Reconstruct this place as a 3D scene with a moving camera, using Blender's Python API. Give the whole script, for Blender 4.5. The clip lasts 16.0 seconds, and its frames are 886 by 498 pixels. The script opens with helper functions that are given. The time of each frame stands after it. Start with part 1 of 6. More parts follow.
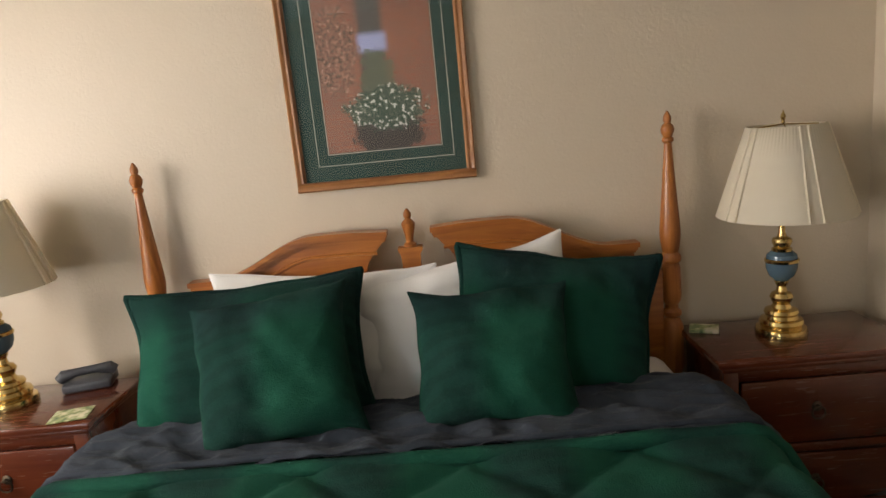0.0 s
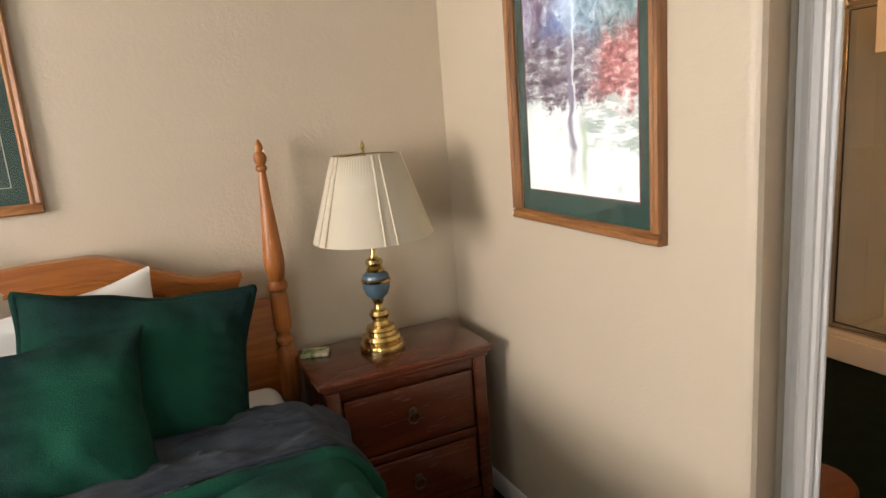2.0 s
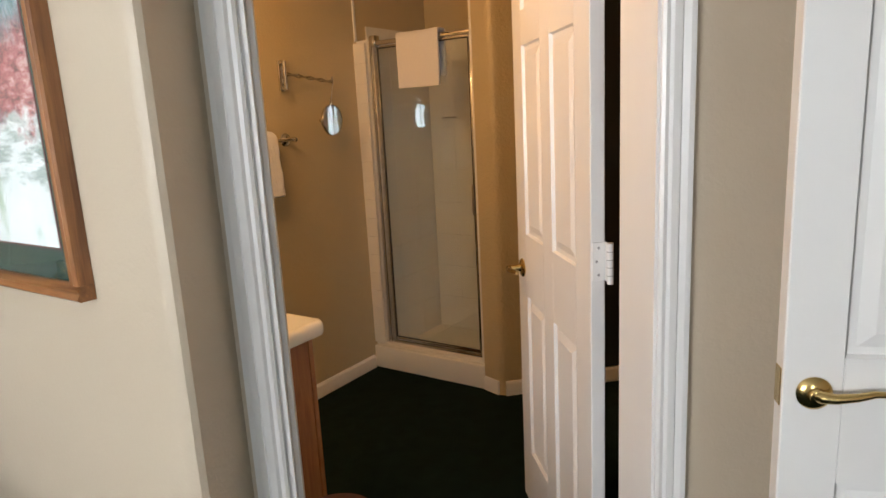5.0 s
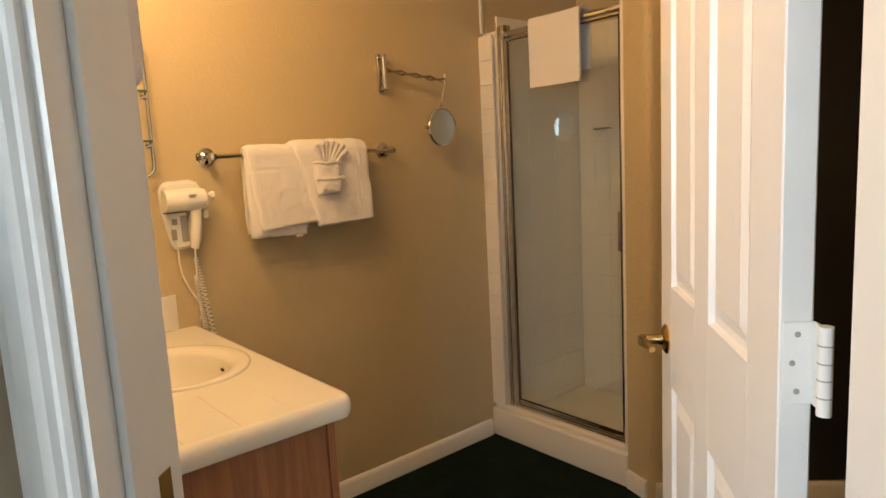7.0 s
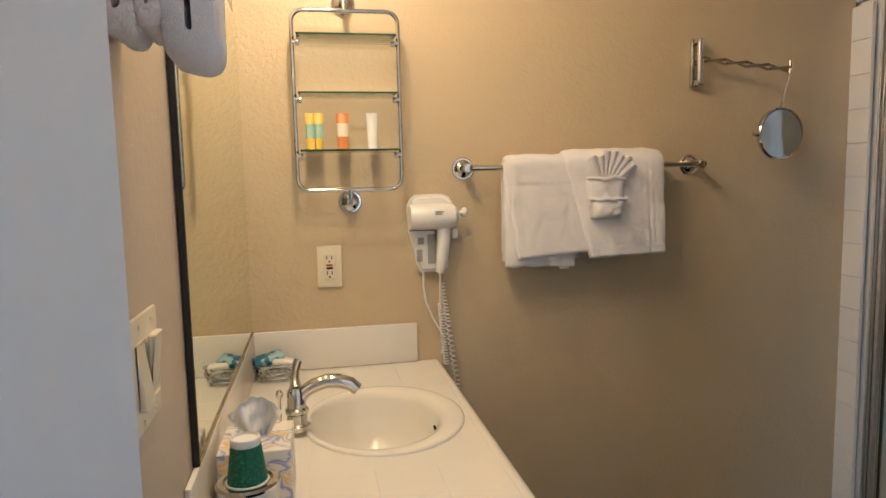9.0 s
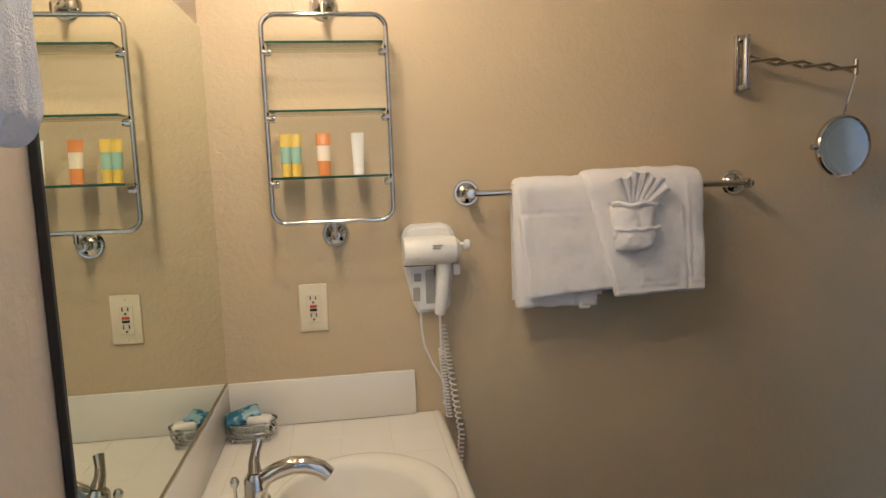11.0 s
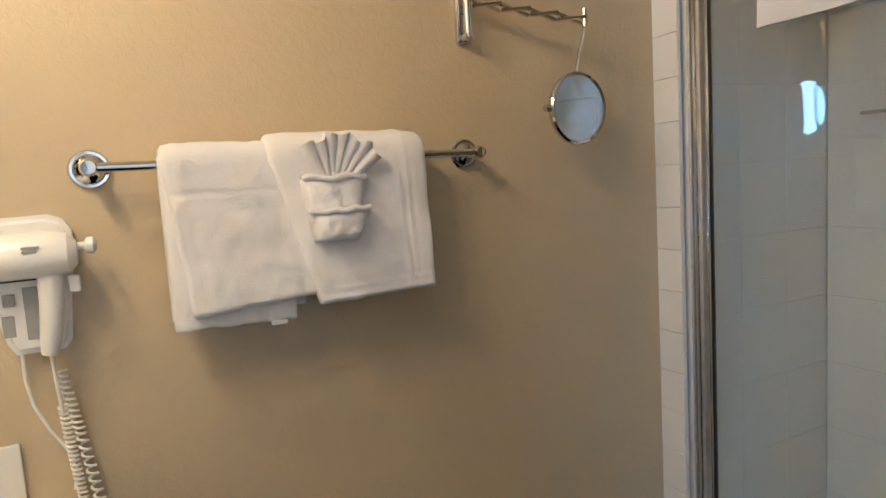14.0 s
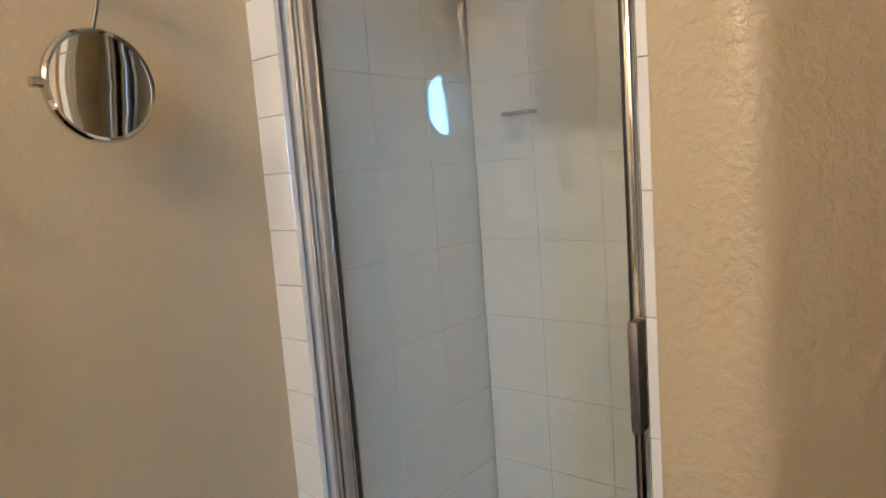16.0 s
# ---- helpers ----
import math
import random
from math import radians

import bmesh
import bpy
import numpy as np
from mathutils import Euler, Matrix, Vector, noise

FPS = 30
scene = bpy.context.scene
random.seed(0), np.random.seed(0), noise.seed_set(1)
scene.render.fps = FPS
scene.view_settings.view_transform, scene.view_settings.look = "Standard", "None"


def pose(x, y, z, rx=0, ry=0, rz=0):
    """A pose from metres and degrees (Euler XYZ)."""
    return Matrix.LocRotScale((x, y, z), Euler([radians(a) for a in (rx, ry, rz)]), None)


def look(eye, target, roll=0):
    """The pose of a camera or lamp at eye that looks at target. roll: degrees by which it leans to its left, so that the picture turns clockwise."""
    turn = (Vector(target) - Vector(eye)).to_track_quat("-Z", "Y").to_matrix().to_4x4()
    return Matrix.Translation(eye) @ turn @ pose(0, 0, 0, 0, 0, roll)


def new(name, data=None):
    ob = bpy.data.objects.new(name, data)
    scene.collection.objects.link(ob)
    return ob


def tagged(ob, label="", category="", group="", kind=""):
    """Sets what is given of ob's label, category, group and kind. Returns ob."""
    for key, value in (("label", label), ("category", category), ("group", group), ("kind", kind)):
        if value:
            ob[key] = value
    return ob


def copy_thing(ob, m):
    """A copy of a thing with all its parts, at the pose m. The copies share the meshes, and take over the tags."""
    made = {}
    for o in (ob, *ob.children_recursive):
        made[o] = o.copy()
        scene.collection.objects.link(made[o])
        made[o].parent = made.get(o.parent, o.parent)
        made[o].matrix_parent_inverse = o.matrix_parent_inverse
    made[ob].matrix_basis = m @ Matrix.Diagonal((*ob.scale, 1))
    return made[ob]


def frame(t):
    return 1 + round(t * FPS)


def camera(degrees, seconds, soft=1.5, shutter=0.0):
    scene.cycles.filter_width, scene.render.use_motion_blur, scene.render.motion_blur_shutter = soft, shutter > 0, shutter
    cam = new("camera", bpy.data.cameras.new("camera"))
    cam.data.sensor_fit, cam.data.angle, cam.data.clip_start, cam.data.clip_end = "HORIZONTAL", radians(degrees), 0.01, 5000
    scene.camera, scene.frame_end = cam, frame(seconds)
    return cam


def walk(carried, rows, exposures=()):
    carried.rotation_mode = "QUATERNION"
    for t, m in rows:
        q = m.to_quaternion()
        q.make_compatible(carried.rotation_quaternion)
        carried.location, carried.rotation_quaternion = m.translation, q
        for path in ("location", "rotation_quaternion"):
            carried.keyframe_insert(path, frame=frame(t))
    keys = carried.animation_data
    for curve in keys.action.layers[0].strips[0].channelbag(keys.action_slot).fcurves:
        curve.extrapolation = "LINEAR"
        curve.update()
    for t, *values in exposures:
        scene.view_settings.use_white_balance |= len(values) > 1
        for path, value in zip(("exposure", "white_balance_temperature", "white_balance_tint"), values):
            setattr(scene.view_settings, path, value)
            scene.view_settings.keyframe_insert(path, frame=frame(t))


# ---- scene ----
# ---- camera ----
cam = camera(69.2, 16.0)
PATH = [
    (0, (0.325, 0.172, 1.411), (0.274, 2.131, 1.013), -5.6),
    (0.5, (0.395, 0.191, 1.416), (0.553, 2.143, 1.012), -5.2),
    (1, (0.438, 0.197, 1.422), (0.816, 2.117, 1.012), -5.0),
    (1.5, (0.51, 0.186, 1.423), (1.119, 2.045, 1.005), -4.6),
    (2, (0.657, 0.157, 1.407), (1.477, 1.932, 0.989), -4.5),
    (2.5, (0.666, 0.148, 1.427), (1.792, 1.74, 0.984), -3.9),
    (3, (0.763, 0.112, 1.416), (2.072, 1.559, 0.98), -3.6),
    (3.5, (0.831, 0.086, 1.411), (2.301, 1.373, 0.986), -3.3),
    (4, (0.881, 0.045, 1.408), (2.477, 1.178, 0.994), -3.0),
    (4.2, (0.908, 0.02, 1.407), (2.544, 1.095, 0.999), -3.0),
    (6.3, (1.568, 0.201, 1.288), (3.1, 1.441, 0.952), -3.3),
    (6.5, (1.634, 0.221, 1.284), (3.095, 1.55, 0.967), -3.5),
    (7, (1.793, 0.297, 1.259), (3.073, 1.808, 0.98), -3.0),
    (7.5, (1.946, 0.416, 1.251), (3.081, 2.042, 0.993), -3.0),
    (8, (2.046, 0.52, 1.229), (3.024, 2.248, 0.991), -2.8),
    (8.5, (2.105, 0.579, 1.248), (2.806, 2.438, 1.017), -2.0),
    (9, (2.157, 0.606, 1.268), (2.539, 2.558, 1.058), -1.3),
    (9.2, (2.173, 0.623, 1.271), (2.498, 2.587, 1.078), -1.3),
    (11.3, (2.285, 0.836, 1.356), (2.567, 2.801, 1.114), -2.0),
    (11.5, (2.289, 0.836, 1.35), (2.627, 2.793, 1.114), -2.1),
    (12, (2.319, 0.83, 1.338), (2.763, 2.763, 1.103), -2.5),
    (12.5, (2.35, 0.862, 1.271), (2.914, 2.766, 1.044), -2.9),
    (13, (2.393, 0.956, 1.244), (3.107, 2.809, 1.015), -3.2),
    (13.5, (2.509, 1.081, 1.251), (3.316, 2.896, 1.027), -3.4),
    (14, (2.575, 1.152, 1.25), (3.475, 2.926, 1.037), -3.5),
    (14.5, (2.663, 1.25, 1.255), (3.848, 2.84, 0.992), -3.3),
    (15, (2.745, 1.284, 1.239), (4.197, 2.635, 0.985), -4.3),
    (15.5, (2.853, 1.296, 1.238), (4.387, 2.556, 0.991), -4.2),
    (16, (3.025, 1.342, 1.238), (4.587, 2.567, 0.994), -4.3),
]
EXPOSURES = [(0.0, -1.16, 7300, 18), (0.5, -0.68, 7400, 18), (1.7, -0.54, 7300, 18), (3.0, -0.66, 6900, 17), (4.2, -0.58, 6400, 13), (6.5, -0.36, 6200, 10), (8.0, -0.06, 5150, -4),
             (8.6, -0.12, 4550, -1), (9.2, -0.34, 4150, 3), (11.3, -0.46, 3940, 3), (12.0, -0.50, 3940, 3), (12.5, -0.40, 3950, 2), (14.0, 0.02, 4000, 0), (15.0, 0.44, 3860, 1), (16.0, 0.50, 3980, 2)]
walk(cam, [(t, look(eye, target, roll)) for t, eye, target, roll in PATH], EXPOSURES)

# ---- light ----
world = bpy.data.worlds.new("sky_world")
scene.world = world
world.use_nodes = True
wn = world.node_tree.nodes
sky = wn.new("ShaderNodeTexSky")
sky.sky_type, sky.sun_disc = "NISHITA", False
sky.sun_elevation, sky.sun_rotation = radians(40), radians(20)
world.node_tree.links.new(sky.outputs[0], wn["Background"].inputs[0])
wn["Background"].inputs[1].default_value = 0.12


def area_lamp(name, m, sx, sy, watts, colour):
    data = bpy.data.lights.new(name, "AREA")
    data.shape, data.size, data.size_y, data.energy, data.color = "RECTANGLE", sx, sy, watts, colour
    ob = new(name, data)
    ob.matrix_world = m
    return ob


def point_lamp(name, place, watts, radius, colour):
    data = bpy.data.lights.new(name, "POINT")
    data.energy, data.shadow_soft_size, data.color = watts, radius, colour
    ob = new(name, data)
    ob.location = place
    return ob


DAY = (0.97, 0.98, 0.98)
WARM = (1.0, 0.57, 0.23)
area_lamp("window_light_west", look((-2.32, 0.75, 1.45), (0, 1.0, 1.15)), 1.3, 1.2, 150, DAY)
area_lamp("window_light_south", look((-1.72, -2.33, 1.4), (0.4, 0, 1.2)), 0.76, 1.25, 52, (0.74, 0.88, 1.0))
LAMP_Y = (1.38, 1.62, 1.86)
for yy in LAMP_Y:
    point_lamp("vanity_bulb", (2.19, yy, 2.045), 14.5, 0.032, WARM)

# ---- materials ----


class Mat:
    """A small builder of node materials on object coordinates."""

    def __init__(self, name, rough=0.5, metal=0.0):
        self.m = bpy.data.materials.new(name)
        self.m.use_nodes = True
        self.t = self.m.node_tree
        self.b = self.t.nodes["Principled BSDF"]
        self.b.inputs["Roughness"].default_value = rough
        self.b.inputs["Metallic"].default_value = metal
        self.co = self.t.nodes.new("ShaderNodeTexCoord").outputs["Object"]

    def link(self, a, b):
        self.t.links.new(a, b)

    def mapping(self, scale, rot=(0, 0, 0), loc=(0, 0, 0)):
        n = self.t.nodes.new("ShaderNodeMapping")
        n.inputs["Scale"].default_value, n.inputs["Rotation"].default_value, n.inputs["Location"].default_value = scale, rot, loc
        self.link(self.co, n.inputs["Vector"])
        return n.outputs[0]

    def noise(self, scale, detail=3.0, rough=0.5, vec=None, distortion=0.0):
        n = self.t.nodes.new("ShaderNodeTexNoise")
        n.inputs["Scale"].default_value, n.inputs["Detail"].default_value = scale, detail
        n.inputs["Roughness"].default_value, n.inputs["Distortion"].default_value = rough, distortion
        self.link(vec or self.co, n.inputs["Vector"])
        return n.outputs["Fac"]

    def wave(self, scale, distortion=0.0, vec=None, direction="X", detail=2.0):
        n = self.t.nodes.new("ShaderNodeTexWave")
        n.bands_direction = direction
        n.inputs["Scale"].default_value, n.inputs["Distortion"].default_value, n.inputs["Detail"].default_value = scale, distortion, detail
        self.link(vec or self.co, n.inputs["Vector"])
        return n.outputs["Fac"]

    def ramp(self, fac, stops):
        n = self.t.nodes.new("ShaderNodeValToRGB")
        el = n.color_ramp.elements
        while len(el) < len(stops):
            el.new(0.5)
        for e, (p, c) in zip(el, stops):
            e.position, e.color = p, (*c, 1)
        self.link(fac, n.inputs[0])
        return n.outputs[0]

    def mix(self, fac, a, b, mode="MIX"):
        n = self.t.nodes.new("ShaderNodeMix")
        n.data_type, n.blend_type = "RGBA", mode
        for sock, v in ((n.inputs[0], fac), (n.inputs[6], a), (n.inputs[7], b)):
            if isinstance(v, (int, float)):
                sock.default_value = v
            elif isinstance(v, tuple):
                sock.default_value = (*v, 1)
            else:
                self.link(v, sock)
        return n.outputs[2]

    def math(self, op, a, b=0.0):
        n = self.t.nodes.new("ShaderNodeMath")
        n.operation = op
        for sock, v in ((n.inputs[0], a), (n.inputs[1], b)):
            if isinstance(v, (int, float)):
                sock.default_value = v
            else:
                self.link(v, sock)
        return n.outputs[0]

    def axis(self, i):
        n = self.t.nodes.new("ShaderNodeSeparateXYZ")
        self.link(self.co, n.inputs[0])
        return n.outputs[i]

    def random(self):
        return self.t.nodes.new("ShaderNodeObjectInfo").outputs["Random"]

    def colour(self, c):
        if isinstance(c, tuple):
            self.b.inputs["Base Color"].default_value = (*c, 1)
        else:
            self.link(c, self.b.inputs["Base Color"])
        return self

    def bump(self, fac, strength=0.3, distance=0.002):
        n = self.t.nodes.new("ShaderNodeBump")
        n.inputs["Strength"].default_value, n.inputs["Distance"].default_value = strength, distance
        self.link(fac, n.inputs["Height"])
        self.link(n.outputs[0], self.b.inputs["Normal"])
        return self

    def roughness(self, fac, lo, hi):
        n = self.t.nodes.new("ShaderNodeMapRange")
        n.inputs["To Min"].default_value, n.inputs["To Max"].default_value = lo, hi
        self.link(fac, n.inputs["Value"])
        self.link(n.outputs[0], self.b.inputs["Roughness"])
        return self


def paint(name, c, rough=0.6, peel=55.0, strength=0.35):
    k = Mat(name, rough)
    big = k.noise(1.3, 4)
    c2 = tuple(v * 0.93 for v in c)
    k.colour(k.mix(big, c, c2))
    relief = k.ramp(k.noise(peel, 3, 0.55, None, 0.4), [(0.36, (0, 0, 0)), (0.66, (1, 1, 1))])
    k.bump(k.mix(0.35, relief, k.noise(peel * 2.7, 2)), strength, 0.003)
    return k.m


def wood(name, dark, light, axis="Z", rough=0.35, scale=1.0, coat=0.2):
    k = Mat(name, rough)
    s = {"X": (1.2, 16, 16), "Y": (16, 1.2, 16), "Z": (16, 16, 1.2)}[axis]
    v = k.mapping(tuple(a * scale for a in s))
    grain = k.noise(2.2, 5, 0.6, v, 0.6)
    fine = k.noise(11.0, 3, 0.7, v)
    c = k.ramp(grain, [(0.3, dark), (0.5, tuple((a + b) / 2 for a, b in zip(dark, light))), (0.68, light)])
    c = k.mix(k.math("MULTIPLY", fine, 0.28), c, tuple(a * 0.55 for a in dark))
    k.colour(c).bump(fine, 0.15, 0.001).roughness(fine, rough - 0.06, rough + 0.12)
    k.b.inputs["Coat Weight"].default_value = coat
    return k.m


def metal(name, c, rough=0.12):
    k = Mat(name, rough, 1.0)
    n = k.noise(35, 3)
    k.colour(k.mix(n, c, tuple(v * 0.86 for v in c))).roughness(n, rough * 0.6, rough * 1.7)
    return k.m


def cloth(name, a, b, weave=420.0, rough=0.95, strength=0.5, big=5.0, sheen=0.2):
    k = Mat(name, rough)
    n = k.noise(big, 4)
    k.colour(k.mix(k.ramp(n, [(0.35, (0, 0, 0)), (0.65, (1, 1, 1))]), a, b))
    k.bump(k.mix(0.35, k.noise(weave, 2), k.noise(28.0, 4)), strength, 0.005)
    k.b.inputs["Sheen Weight"].default_value = sheen
    k.b.inputs["Specular IOR Level"].default_value = 0.12
    return k.m


def plaid_cloth(name):
    """Brushed flannel: broad dark bands both ways over green, with ribbed thread lines in the bands."""
    k = Mat(name, 0.95)
    across = k.mapping((1, 1, 1), (0, 0, 0), (0.31, 0, 0))
    along = k.mapping((1, 0.8, 0.9), (0.75, 0, 0), (0, 0, 0.06))

    def bands(scale, vec, axis, lo, hi, wobble=0.5):
        return k.ramp(k.wave(scale, wobble, vec, axis), [(lo, (0, 0, 0)), (hi, (1, 1, 1))])

    bx, bz = bands(0.80, across, "X", 0.30, 0.82), bands(0.80, along, "Z", 0.30, 0.82)
    lines = k.math("MULTIPLY", bands(9.0, along, "Z", 0.35, 0.8, 0.5), 0.28)
    uprights = k.math("MULTIPLY", bands(7.5, across, "X", 0.5, 0.85, 0.5), 0.25)
    c = k.mix(k.noise(7.0, 4, 0.6), (0.0066, 0.076, 0.046), (0.0052, 0.052, 0.033))
    c = k.mix(k.math("MULTIPLY", bx, 0.62), c, (0.0065, 0.016, 0.019))
    c = k.mix(k.math("MULTIPLY", bz, 0.62), c, (0.0070, 0.013, 0.019))
    c = k.mix(k.math("MULTIPLY", lines, bx), c, (0.004, 0.010, 0.012))
    c = k.mix(k.math("MULTIPLY", uprights, bz), c, (0.006, 0.030, 0.024))
    nap = k.ramp(k.noise(170.0, 3, 0.7), [(0.45, (0, 0, 0)), (0.75, (1, 1, 1))])
    c = k.mix(k.math("MULTIPLY", nap, 0.20), c, (0.010, 0.070, 0.046))
    k.colour(c).bump(k.mix(0.6, k.noise(300.0, 2), k.noise(15.0, 5, 0.6, k.mapping((1, 1, 2.4)))), 0.8, 0.010)
    k.b.inputs["Specular IOR Level"].default_value = 0.10
    k.b.inputs["Sheen Weight"].default_value = 0.02
    k.b.inputs["Sheen Tint"].default_value = (0.3, 0.7, 0.5, 1)
    return k.m


WALL = paint("beige_wall_paint", (0.60, 0.51, 0.388), 0.45, 80.0, 0.16)
BATH_WALL = paint("tan_bathroom_paint", (0.565, 0.463, 0.283), 0.42, 85.0, 0.26)
COLUMN_WALL = paint("tan_orange_peel_paint", (0.565, 0.463, 0.283), 0.34, 58.0, 0.62)
CEIL = paint("white_ceiling_paint", (0.78, 0.76, 0.71), 0.8, 90.0, 0.6)
TRIM = paint("white_trim_paint", (0.80, 0.79, 0.77), 0.3, 30.0, 0.06)
OAK = wood("honey_oak", (0.25, 0.070, 0.012), (0.47, 0.165, 0.032), "X", 0.34, 1.0, 0.1)
OAK_POST = wood("honey_oak_turned", (0.25, 0.070, 0.012), (0.47, 0.165, 0.032), "Z", 0.34, 1.0, 0.1)
OAK_V = wood("oak_cabinet", (0.24, 0.085, 0.022), (0.40, 0.16, 0.045), "Z", 0.4, 1.4)
FRAME_WOOD = wood("oak_frame", (0.15, 0.055, 0.018), (0.42, 0.18, 0.06), "Z", 0.3, 1.3)
FRAME_WOOD_X = wood("oak_frame_crosswise", (0.15, 0.055, 0.018), (0.40, 0.17, 0.055), "X", 0.3, 1.3)
CHERRY = wood("dark_cherry", (0.075, 0.014, 0.006), (0.130, 0.029, 0.011), "X", 0.22, 0.6, 0.5)
BIN_WOOD = wood("red_brown_wood", (0.06, 0.013, 0.006), (0.12, 0.028, 0.012), "X", 0.4)
BRASS = metal("polished_brass", (0.64, 0.46, 0.19), 0.18)
PULL = metal("dark_bronze", (0.10, 0.075, 0.05), 0.35)
CHROME = metal("chrome", (0.68, 0.67, 0.65), 0.07)
SATIN = metal("satin_champagne_aluminium", (0.70, 0.66, 0.59), 0.55)
GREY_METAL = metal("grey_anodised_handle", (0.30, 0.26, 0.23), 0.45)
BLUE_ENAMEL = Mat("blue_grey_enamel", 0.22).colour((0.075, 0.13, 0.17)).m
BLACK = Mat("black_edge", 0.4).colour((0.012, 0.012, 0.012)).m
NAVY = cloth("navy_sheet", (0.019, 0.025, 0.034), (0.036, 0.045, 0.058), 500, 0.9, 0.5, 6, 0.05)
PLAID = plaid_cloth("green_plaid_flannel")
LINEN = cloth("white_cotton", (0.80, 0.79, 0.76), (0.74, 0.73, 0.70), 500, 0.9, 0.3, 6)
k = Mat("white_terry", 1.0)
loops = k.ramp(k.noise(420.0, 3, 0.7), [(0.30, (0, 0, 0)), (0.70, (1, 1, 1))])
k.colour(k.mix(k.noise(150.0, 4, 0.7), (0.93, 0.91, 0.92), (0.86, 0.84, 0.86)))
k.bump(k.mix(0.5, loops, k.noise(110.0, 5, 0.7)), 0.75, 0.0034)
k.b.inputs["Sheen Weight"].default_value = 0.25
k.b.inputs["Specular IOR Level"].default_value = 0.1
TERRY = k.m
# carpet colour, also painted on the ledge recess as its shade
CARPET_AND_RECESS = cloth("dark_green_carpet_and_recess_shade", (0.0035, 0.010, 0.007), (0.006, 0.015, 0.011), 260, 1.0, 1.0, 14, 0.0)
CERAMIC = Mat("white_ceramic", 0.14).colour((0.80, 0.77, 0.70)).m
k = Mat("glazed_tile", 0.16)
k.colour(k.mix(k.random(), (0.785, 0.755, 0.695), (0.805, 0.78, 0.72))).bump(k.noise(18, 2), 0.06, 0.002)
TILE = k.m
GROUT = paint("pale_grout", (0.78, 0.75, 0.69), 0.9, 120, 0.3)
PLASTIC = Mat("white_plastic", 0.3).colour((0.82, 0.81, 0.79)).m
IVORY = Mat("ivory_plastic", 0.3).colour((0.74, 0.68, 0.50)).m
DARK_PLASTIC = Mat("charcoal_plastic", 0.35).colour((0.045, 0.048, 0.055)).m
RED = Mat("red_plastic", 0.4).colour((0.45, 0.06, 0.03)).m
GREY = Mat("grey_plastic", 0.4).colour((0.35, 0.34, 0.33)).m
# even black that stands in for shade inside holes and behind the hinge gap
HOLLOW_DARK = Mat("opening_shade_black", 0.9).colour((0.01, 0.01, 0.01)).m


def glass(name, tint, rough=0.0, ior=1.45):
    k = Mat(name, rough)
    k.colour(tint)
    k.b.inputs["Transmission Weight"].default_value = 1.0
    k.b.inputs["IOR"].default_value = ior
    return k.m


GLASS = glass("clear_glass", (0.93, 0.97, 0.95))
SHOWER_GLASS = glass("shower_glass", (0.77, 0.80, 0.77), 0.012, 1.6)
k = Mat("shelf_glass", 0.02)
tp = k.t.nodes.new("ShaderNodeBsdfTransparent")
tp.inputs[0].default_value = (0.90, 0.95, 0.92, 1)
gl = k.t.nodes.new("ShaderNodeBsdfGlossy")
gl.inputs["Roughness"].default_value = 0.02
fr = k.t.nodes.new("ShaderNodeFresnel")
ms = k.t.nodes.new("ShaderNodeMixShader")
k.link(fr.outputs[0], ms.inputs[0]), k.link(tp.outputs[0], ms.inputs[1]), k.link(gl.outputs[0], ms.inputs[2])
k.link(ms.outputs[0], k.t.nodes["Material Output"].inputs[0])
SHELF_GLASS = k.m
GREEN_EDGE = Mat("green_glass_edge", 0.1).colour((0.02, 0.075, 0.045)).m
WALL_MIRROR = Mat("greenish_mirror", 0.012, 1.0).colour((0.80, 0.83, 0.70)).m
MIRROR = Mat("mirror_silver", 0.015, 1.0).colour((0.88, 0.89, 0.87)).m
k = Mat("pleated_shade", 0.9)
k.colour(k.mix(k.noise(9, 3), (0.88, 0.82, 0.68), (0.82, 0.75, 0.60)))
tr = k.t.nodes.new("ShaderNodeBsdfTranslucent")
tr.inputs[0].default_value = (0.80, 0.70, 0.50, 1)
ms = k.t.nodes.new("ShaderNodeMixShader")
ms.inputs[0].default_value = 0.35
k.link(k.b.outputs[0], ms.inputs[1]), k.link(tr.outputs[0], ms.inputs[2])
k.link(ms.outputs[0], k.t.nodes["Material Output"].inputs[0])
SHADE = k.m


def print_mat(name):
    return Mat(name, 0.5)


# brick wall with a doorway and a hanging basket of flowers
k = print_mat("flower_basket_print")
br = k.t.nodes.new("ShaderNodeTexBrick")
br.inputs["Scale"].default_value = 9
br.inputs["Color1"].default_value, br.inputs["Color2"].default_value, br.inputs["Mortar"].default_value = (0.32, 0.10, 0.05, 1), (0.24, 0.085, 0.05, 1), (0.22, 0.12, 0.09, 1)
k.link(k.mapping((2.4, 1, 2.4), (radians(90), 0, 0)), br.inputs["Vector"])
px, pz = k.axis(0), k.axis(2)


def window_of(k, v, lo, hi, soft=0.02):
    a = k.t.nodes.new("ShaderNodeMapRange")
    a.inputs["From Min"].default_value, a.inputs["From Max"].default_value = lo, lo + soft
    k.link(v, a.inputs[0])
    b = k.t.nodes.new("ShaderNodeMapRange")
    b.inputs["From Min"].default_value, b.inputs["From Max"].default_value = hi, hi - soft
    k.link(v, b.inputs[0])
    return k.math("MULTIPLY", a.outputs[0], b.outputs[0])


